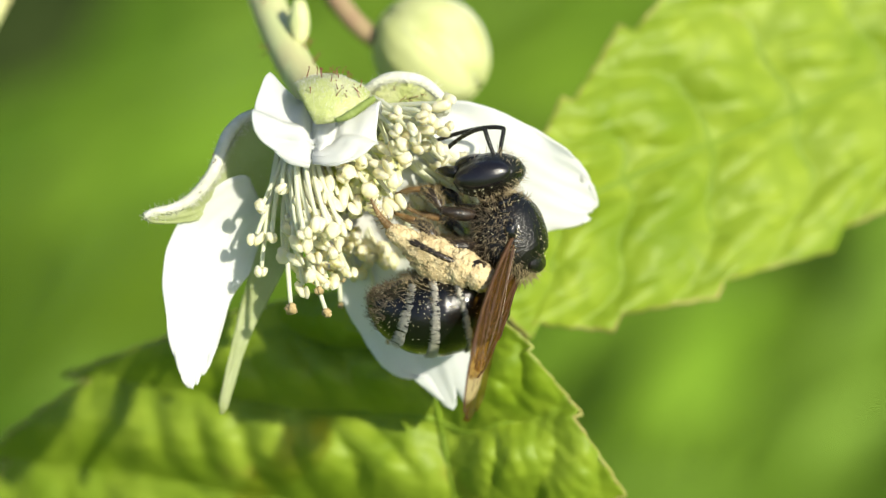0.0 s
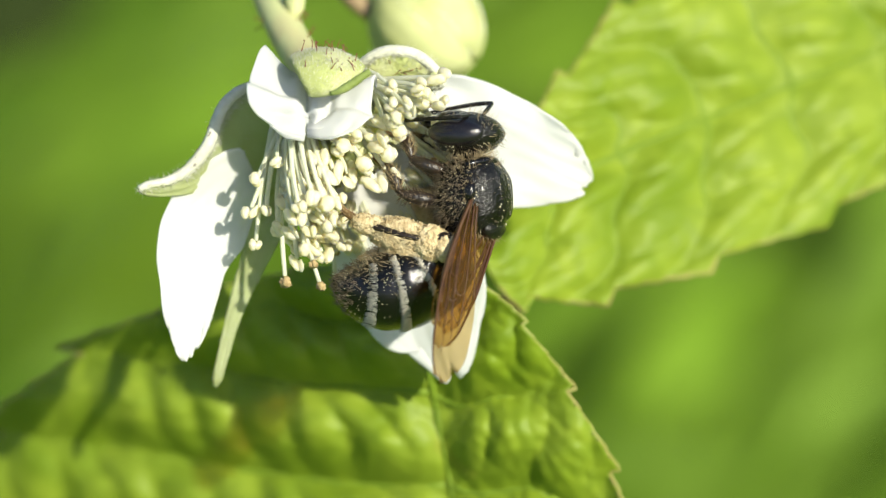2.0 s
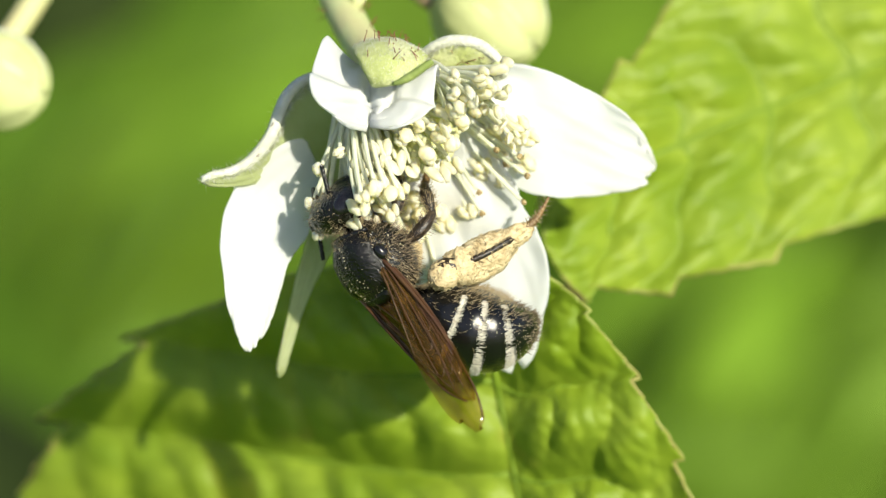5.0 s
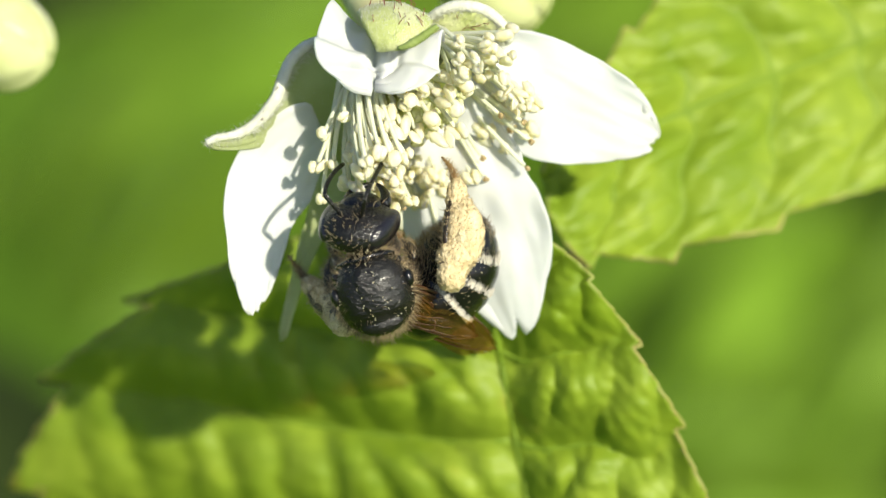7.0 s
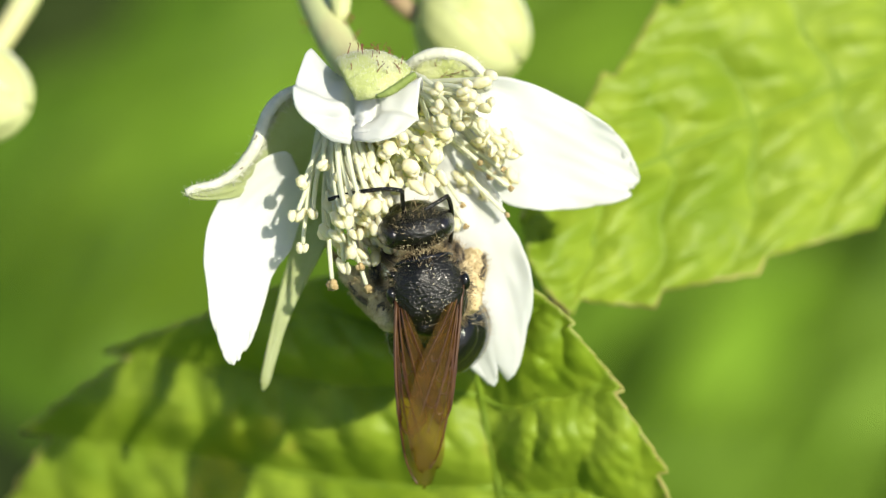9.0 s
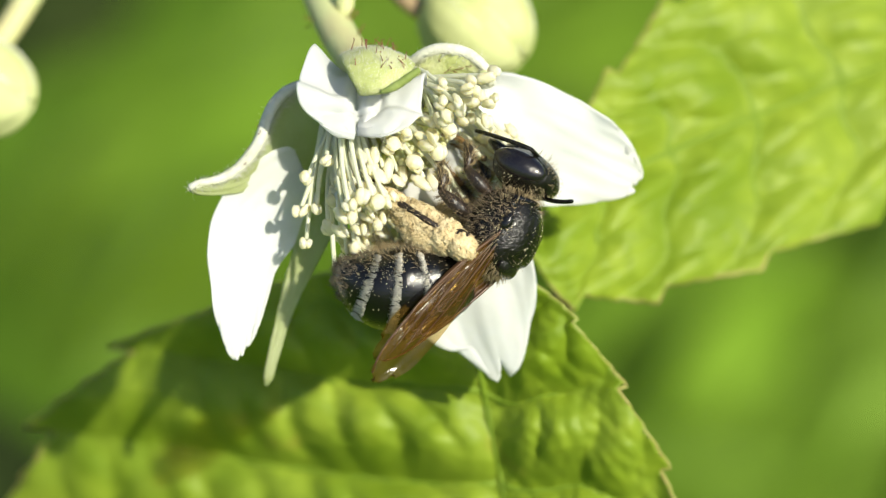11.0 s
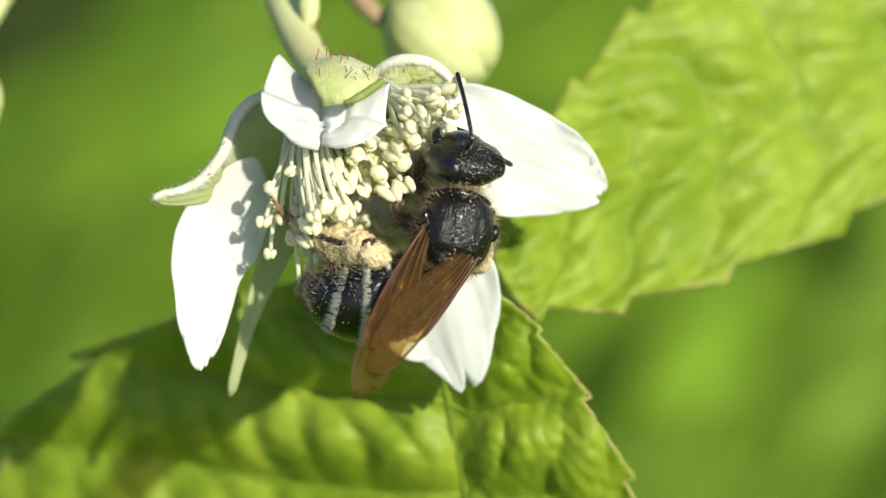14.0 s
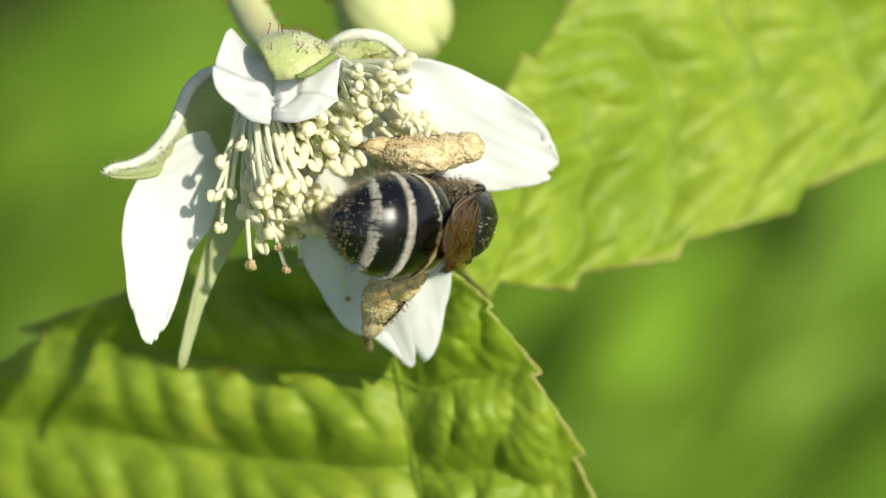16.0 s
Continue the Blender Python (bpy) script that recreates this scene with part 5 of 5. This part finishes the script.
    walk(ANTENNA[-1], [
        (0.0, pose(0.001850, -0.000420, 0.000500, 0.00, -0.00, -12.00)),
        (0.5, pose(0.001850, -0.000420, 0.000500, 0.00, -0.00, -12.00)),
        (1.0, pose(0.001850, -0.000420, 0.000500, 0.00, -0.00, -12.00)),
        (1.5, pose(0.001850, -0.000420, 0.000500, 0.00, -0.00, -12.00)),
        (2.0, pose(0.001850, -0.000420, 0.000500, 5.74, 17.33, -49.11)),
        (2.5, pose(0.001850, -0.000420, 0.000500, 4.27, 8.20, -30.57)),
        (2.8, pose(0.001850, -0.000420, 0.000500, 54.72, 16.70, -31.54)),
        (3.0, pose(0.001850, -0.000420, 0.000500, 89.65, 21.38, -27.91)),
        (4.2, pose(0.001850, -0.000420, 0.000500, 71.65, 18.58, -9.02)),
        (5.3, pose(0.001850, -0.000420, 0.000500, 53.67, 21.45, 9.86)),
        (5.4, pose(0.001850, -0.000420, 0.000500, 29.39, 22.78, -29.68)),
        (5.5, pose(0.001850, -0.000420, 0.000500, 10.06, 9.95, -65.49)),
        (6.0, pose(0.001850, -0.000420, 0.000500, 18.56, 18.83, -20.24)),
        (6.5, pose(0.001850, -0.000420, 0.000500, 31.89, -0.90, 3.44)),
        (7.0, pose(0.001850, -0.000420, 0.000500, 11.61, 8.97, -4.96)),
        (7.5, pose(0.001850, -0.000420, 0.000500, 16.65, 27.05, 23.48)),
        (8.0, pose(0.001850, -0.000420, 0.000500, -1.28, 22.81, -35.89)),
        (8.2, pose(0.001850, -0.000420, 0.000500, 4.29, 26.39, -40.48)),
        (9.2, pose(0.001850, -0.000420, 0.000500, -64.09, 23.83, -83.16)),
        (10.3, pose(0.001850, -0.000420, 0.000500, -115.65, -10.96, -100.16)),
        (10.4, pose(0.001850, -0.000420, 0.000500, -91.38, 9.43, -84.04)),
        (10.5, pose(0.001850, -0.000420, 0.000500, -60.53, 20.07, -59.51)),
        (10.8, pose(0.001850, -0.000420, 0.000500, -115.12, 27.46, -139.03)),
        (11.0, pose(0.001850, -0.000420, 0.000500, -136.30, 0.01, 179.81)),
        (11.3, pose(0.001850, -0.000420, 0.000500, -134.91, 27.14, 128.80)),
        (11.5, pose(0.001850, -0.000420, 0.000500, -150.29, 40.52, 86.28)),
        (11.8, pose(0.001850, -0.000420, 0.000500, 138.26, 71.64, 44.33)),
        (12.0, pose(0.001850, -0.000420, 0.000500, 60.63, 60.38, -14.62)),
        (12.3, pose(0.001850, -0.000420, 0.000500, 168.36, 49.91, 67.03)),
        (12.5, pose(0.001850, -0.000420, 0.000500, -163.45, 20.41, 74.33)),
        (12.8, pose(0.001850, -0.000420, 0.000500, -110.94, -42.35, 23.93)),
        (13.0, pose(0.001850, -0.000420, 0.000500, -44.42, -30.70, -41.62)),
        (13.5, pose(0.001850, -0.000420, 0.000500, -49.70, -28.80, 7.85)),
        (13.8, pose(0.001850, -0.000420, 0.000500, -25.72, -35.96, -55.59)),
        (14.0, pose(0.001850, -0.000420, 0.000500, -11.35, -27.99, -96.64)),
        (14.5, pose(0.001850, -0.000420, 0.000500, -11.10, -11.83, -53.79)),
        (15.0, pose(0.001850, -0.000420, 0.000500, 0.00, 0.00, -12.00)),
        (15.5, pose(0.001850, -0.000420, 0.000500, 0.00, 0.00, -12.00)),
        (16.0, pose(0.001850, -0.000420, 0.000500, 0.00, 0.00, -12.00))])
    walk(WINGS[1, False], [
        (0.0, pose(0.000150, 0.001450, 0.000720, -5.00, -17.30, -33.69)),
        (0.5, pose(0.000150, 0.001450, 0.000720, -35.90, -10.00, -29.25)),
        (1.0, pose(0.000150, 0.001450, 0.000720, -30.13, -21.28, -26.77)),
        (1.5, pose(0.000150, 0.001450, 0.000720, -33.43, -23.29, -17.41)),
        (2.0, pose(0.000150, 0.001450, 0.000720, -31.26, 0.47, -27.99)),
        (2.5, pose(0.000150, 0.001450, 0.000720, -30.58, -7.50, -22.84)),
        (3.0, pose(0.000150, 0.001450, 0.000720, -31.62, -5.89, -31.34)),
        (4.2, pose(0.000150, 0.001450, 0.000720, -18.00, 41.80, 3.87)),
        (5.3, pose(0.000150, 0.001450, 0.000860, 31.36, 5.50, 31.30)),
        (5.5, pose(0.000150, 0.001450, 0.000860, 32.59, 5.68, 33.26)),
        (5.8, pose(0.000150, 0.001450, 0.000860, -2.16, -14.76, 32.76)),
        (6.0, pose(0.000150, 0.001450, 0.000860, -34.14, -29.06, 42.33)),
        (6.5, pose(0.000150, 0.001450, 0.000860, -27.85, -25.21, 31.83)),
        (7.0, pose(0.000150, 0.001450, 0.000860, -33.56, -39.56, 47.70)),
        (7.5, pose(0.000150, 0.001450, 0.000860, -22.30, -24.01, 30.92)),
        (8.0, pose(0.000150, 0.001450, 0.000860, -13.64, -39.64, 11.53)),
        (8.2, pose(0.000150, 0.001450, 0.000860, -16.23, -50.97, -4.26)),
        (8.7, pose(0.000150, 0.001450, 0.000790, -15.81, -3.84, -7.01)),
        (9.2, pose(0.000150, 0.001450, 0.000720, -18.00, 43.24, -10.36)),
        (10.3, pose(0.000150, 0.001450, 0.000720, -25.82, -20.09, -35.50)),
        (10.5, pose(0.000150, 0.001450, 0.000720, -35.49, -12.88, -5.37)),
        (11.0, pose(0.000150, 0.001450, 0.000720, -35.39, -14.78, -6.02)),
        (11.5, pose(0.000150, 0.001450, 0.000720, -32.36, -7.73, -28.11)),
        (12.0, pose(0.000150, 0.001450, 0.000720, -29.02, 0.60, -23.14)),
        (12.5, pose(0.000150, 0.001450, 0.000720, -16.96, 11.72, -32.50)),
        (13.0, pose(0.000150, 0.001450, 0.000720, -9.05, 17.27, -33.60)),
        (13.5, pose(0.000150, 0.001450, 0.000720, -4.00, 31.70, -26.64)),
        (14.0, pose(0.000150, 0.001450, 0.000720, -4.22, 19.78, -21.27)),
        (14.5, pose(0.000150, 0.001450, 0.000720, -31.32, -0.32, -10.62)),
        (15.0, pose(0.000150, 0.001450, 0.000720, -27.72, -19.84, -15.71)),
        (15.5, pose(0.000150, 0.001450, 0.000720, -17.15, -14.87, -10.49)),
        (16.0, pose(0.000150, 0.001450, 0.000720, -37.02, 13.54, 9.26))])
    walk(WINGS[1, True], [
        (0.0, pose(-0.000200, 0.001450, 0.000600, -3.99, -17.35, -38.12)),
        (0.5, pose(-0.000200, 0.001450, 0.000600, -35.13, -11.32, -32.84)),
        (1.0, pose(-0.000200, 0.001450, 0.000600, -28.65, -22.75, -30.72)),
        (1.5, pose(-0.000200, 0.001450, 0.000600, -32.04, -25.05, -20.97)),
        (2.0, pose(-0.000200, 0.001450, 0.000600, -31.16, -0.32, -31.58)),
        (2.5, pose(-0.000200, 0.001450, 0.000600, -30.05, -8.51, -26.35)),
        (3.0, pose(-0.000200, 0.001450, 0.000600, -31.07, -6.89, -35.06)),
        (4.2, pose(-0.000200, 0.001450, 0.000600, -20.88, 43.77, -0.08)),
        (5.3, pose(-0.000200, 0.001450, 0.000740, 30.97, 7.87, 29.72)),
        (5.5, pose(-0.000200, 0.001450, 0.000740, 32.17, 8.09, 31.76)),
        (5.8, pose(-0.000200, 0.001450, 0.000740, -2.32, -12.46, 33.72)),
        (6.0, pose(-0.000200, 0.001450, 0.000740, -34.08, -25.78, 44.90)),
        (6.5, pose(-0.000200, 0.001450, 0.000740, -27.77, -6.62, 39.68)),
        (7.0, pose(-0.000200, 0.001450, 0.000740, -35.40, -24.40, 55.64)),
        (7.5, pose(-0.000200, 0.001450, 0.000740, -24.94, -7.41, 40.61)),
        (8.0, pose(-0.000200, 0.001450, 0.000740, -11.08, -40.07, 8.15)),
        (8.2, pose(-0.000200, 0.001450, 0.000740, -12.33, -52.06, -9.42)),
        (8.7, pose(-0.000200, 0.001450, 0.000670, -15.49, -3.33, -10.42)),
        (9.2, pose(-0.000200, 0.001450, 0.000600, -21.03, 45.23, -15.20)),
        (10.3, pose(-0.000200, 0.001450, 0.000600, -24.19, -21.24, -39.86)),
        (10.5, pose(-0.000200, 0.001450, 0.000600, -34.85, -14.33, -8.12)),
        (11.0, pose(-0.000200, 0.001450, 0.000600, -34.65, -16.32, -8.82)),
        (11.5, pose(-0.000200, 0.001450, 0.000600, -31.75, -8.82, -31.74)),
        (12.0, pose(-0.000200, 0.001450, 0.000600, -28.98, -0.07, -26.64)),
        (12.5, pose(-0.000200, 0.001450, 0.000600, -17.52, 11.88, -36.58)),
        (13.0, pose(-0.000200, 0.001450, 0.000600, -10.03, 18.39, -38.08)),
        (13.5, pose(-0.000200, 0.001450, 0.000600, -5.98, 33.33, -31.42)),
        (14.0, pose(-0.000200, 0.001450, 0.000600, -5.39, 21.23, -25.40)),
        (14.5, pose(-0.000200, 0.001450, 0.000600, -31.31, -1.16, -13.58)),
        (15.0, pose(-0.000200, 0.001450, 0.000600, -26.43, -21.21, -19.23)),
        (15.5, pose(-0.000200, 0.001450, 0.000600, -16.13, -15.54, -13.90)),
        (16.0, pose(-0.000200, 0.001450, 0.000600, -37.86, 14.70, 6.54))])
    walk(WINGS[-1, False], [
        (0.0, pose(0.000150, -0.001450, 0.000860, -4.24, -14.97, -44.39)),
        (0.5, pose(0.000150, -0.001450, 0.000860, -31.97, -8.76, -40.25)),
        (1.0, pose(0.000150, -0.001450, 0.000860, -25.15, -18.70, -39.13)),
        (1.5, pose(0.000150, -0.001450, 0.000860, -28.25, -21.01, -31.62)),
        (2.0, pose(0.000150, -0.001450, 0.000860, -28.18, 0.41, -38.85)),
        (2.5, pose(0.000150, -0.001450, 0.000860, -27.46, -6.69, -34.88)),
        (3.0, pose(0.000150, -0.001450, 0.000860, -28.12, -5.15, -41.80)),
        (4.2, pose(0.000150, -0.001450, 0.000720, 18.00, 40.87, -15.06)),
        (5.3, pose(0.000150, -0.001450, 0.000720, 33.67, 6.07, 19.53)),
        (5.5, pose(0.000150, -0.001450, 0.000720, 35.12, 6.30, 21.79)),
        (5.8, pose(0.000150, -0.001450, 0.000720, 19.17, -22.17, 13.54)),
        (6.0, pose(0.000150, -0.001450, 0.000720, 5.70, -46.40, 12.79)),
        (6.5, pose(0.000150, -0.001450, 0.000720, 6.45, -37.78, 14.33)),
        (7.0, pose(0.000150, -0.001450, 0.000720, -3.75, -53.71, 31.48)),
        (7.5, pose(0.000150, -0.001450, 0.000720, 14.57, -36.66, 12.47)),
        (8.0, pose(0.000150, -0.001450, 0.000720, 22.52, -40.09, -5.28)),
        (8.2, pose(0.000150, -0.001450, 0.000720, 19.33, -48.12, -25.64)),
        (8.7, pose(0.000150, -0.001450, 0.000790, 19.16, -3.99, -26.67)),
        (9.2, pose(0.000150, -0.001450, 0.000860, 18.00, 40.12, -28.16)),
        (10.3, pose(0.000150, -0.001450, 0.000860, -21.09, -17.21, -46.44)),
        (10.5, pose(0.000150, -0.001450, 0.000860, -31.65, -12.15, -20.38)),
        (11.0, pose(0.000150, -0.001450, 0.000860, -31.56, -13.97, -20.35)),
        (11.5, pose(0.000150, -0.001450, 0.000860, -28.84, -6.80, -39.24)),
        (12.0, pose(0.000150, -0.001450, 0.000860, -26.38, 0.53, -34.80)),
        (12.5, pose(0.000150, -0.001450, 0.000860, -14.89, 10.26, -42.58)),
        (13.0, pose(0.000150, -0.001450, 0.000860, 3.32, 15.40, -42.44)),
        (13.5, pose(0.000150, -0.001450, 0.000860, 4.00, 28.85, -37.14)),
        (14.0, pose(0.000150, -0.001450, 0.000860, 3.80, 18.15, -31.84)),
        (14.5, pose(0.000150, -0.001450, 0.000860, -28.16, -0.30, -23.13)),
        (15.0, pose(0.000150, -0.001450, 0.000860, -21.37, -18.11, -29.25)),
        (15.5, pose(0.000150, -0.001450, 0.000860, -8.57, -13.83, -24.22)),
        (16.0, pose(0.000150, -0.001450, 0.000860, 34.52, 13.65, -5.70))])
    walk(WINGS[-1, True], [
        (0.0, pose(-0.000200, -0.001450, 0.000740, -4.91, -14.45, -42.70)),
        (0.5, pose(-0.000200, -0.001450, 0.000740, -31.84, -6.76, -38.94)),
        (1.0, pose(-0.000200, -0.001450, 0.000740, -25.43, -17.27, -37.63)),
        (1.5, pose(-0.000200, -0.001450, 0.000740, -28.73, -19.56, -30.02)),
        (2.0, pose(-0.000200, -0.001450, 0.000740, -27.81, 2.48, -37.40)),
        (2.5, pose(-0.000200, -0.001450, 0.000740, -27.41, -4.82, -33.36)),
        (3.0, pose(-0.000200, -0.001450, 0.000740, -27.88, -3.23, -40.40)),
        (4.2, pose(-0.000200, -0.001450, 0.000600, 20.78, 42.74, -11.74)),
        (5.3, pose(-0.000200, -0.001450, 0.000600, 34.00, 5.34, 22.76)),
        (5.5, pose(-0.000200, -0.001450, 0.000600, 35.46, 5.51, 25.05)),
        (5.8, pose(-0.000200, -0.001450, 0.000600, 18.25, -19.52, 17.65)),
        (6.0, pose(-0.000200, -0.001450, 0.000600, 3.62, -40.88, 17.39)),
        (6.5, pose(-0.000200, -0.001450, 0.000600, 5.79, -32.01, 17.19)),
        (7.0, pose(-0.000200, -0.001450, 0.000600, -6.73, -52.06, 35.85)),
        (7.5, pose(-0.000200, -0.001450, 0.000600, 12.76, -32.70, 16.12)),
        (8.0, pose(-0.000200, -0.001450, 0.000600, 19.97, -41.04, -1.56)),
        (8.2, pose(-0.000200, -0.001450, 0.000600, 15.87, -49.06, -22.52)),
        (8.7, pose(-0.000200, -0.001450, 0.000670, 18.96, -3.66, -25.05)),
        (9.2, pose(-0.000200, -0.001450, 0.000740, 20.69, 41.79, -25.47)),
        (10.3, pose(-0.000200, -0.001450, 0.000740, -21.20, -15.89, -45.02)),
        (10.5, pose(-0.000200, -0.001450, 0.000740, -31.91, -10.25, -18.60)),
        (11.0, pose(-0.000200, -0.001450, 0.000740, -31.90, -12.16, -18.51)),
        (11.5, pose(-0.000200, -0.001450, 0.000740, -28.70, -4.88, -37.83)),
        (12.0, pose(-0.000200, -0.001450, 0.000740, -26.07, 2.54, -33.22)),
        (12.5, pose(-0.000200, -0.001450, 0.000740, -14.12, 11.86, -40.87)),
        (13.0, pose(-0.000200, -0.001450, 0.000740, 4.25, 16.58, -40.74)),
        (13.5, pose(-0.000200, -0.001450, 0.000740, 5.75, 30.19, -35.08)),
        (14.0, pose(-0.000200, -0.001450, 0.000740, 4.86, 19.39, -29.86)),
        (14.5, pose(-0.000200, -0.001450, 0.000740, -27.98, 1.78, -21.26)),
        (15.0, pose(-0.000200, -0.001450, 0.000740, -21.69, -16.91, -27.39)),
        (15.5, pose(-0.000200, -0.001450, 0.000740, -8.69, -13.15, -22.06)),
        (16.0, pose(-0.000200, -0.001450, 0.000740, 35.34, 14.95, -2.83))])


motions()
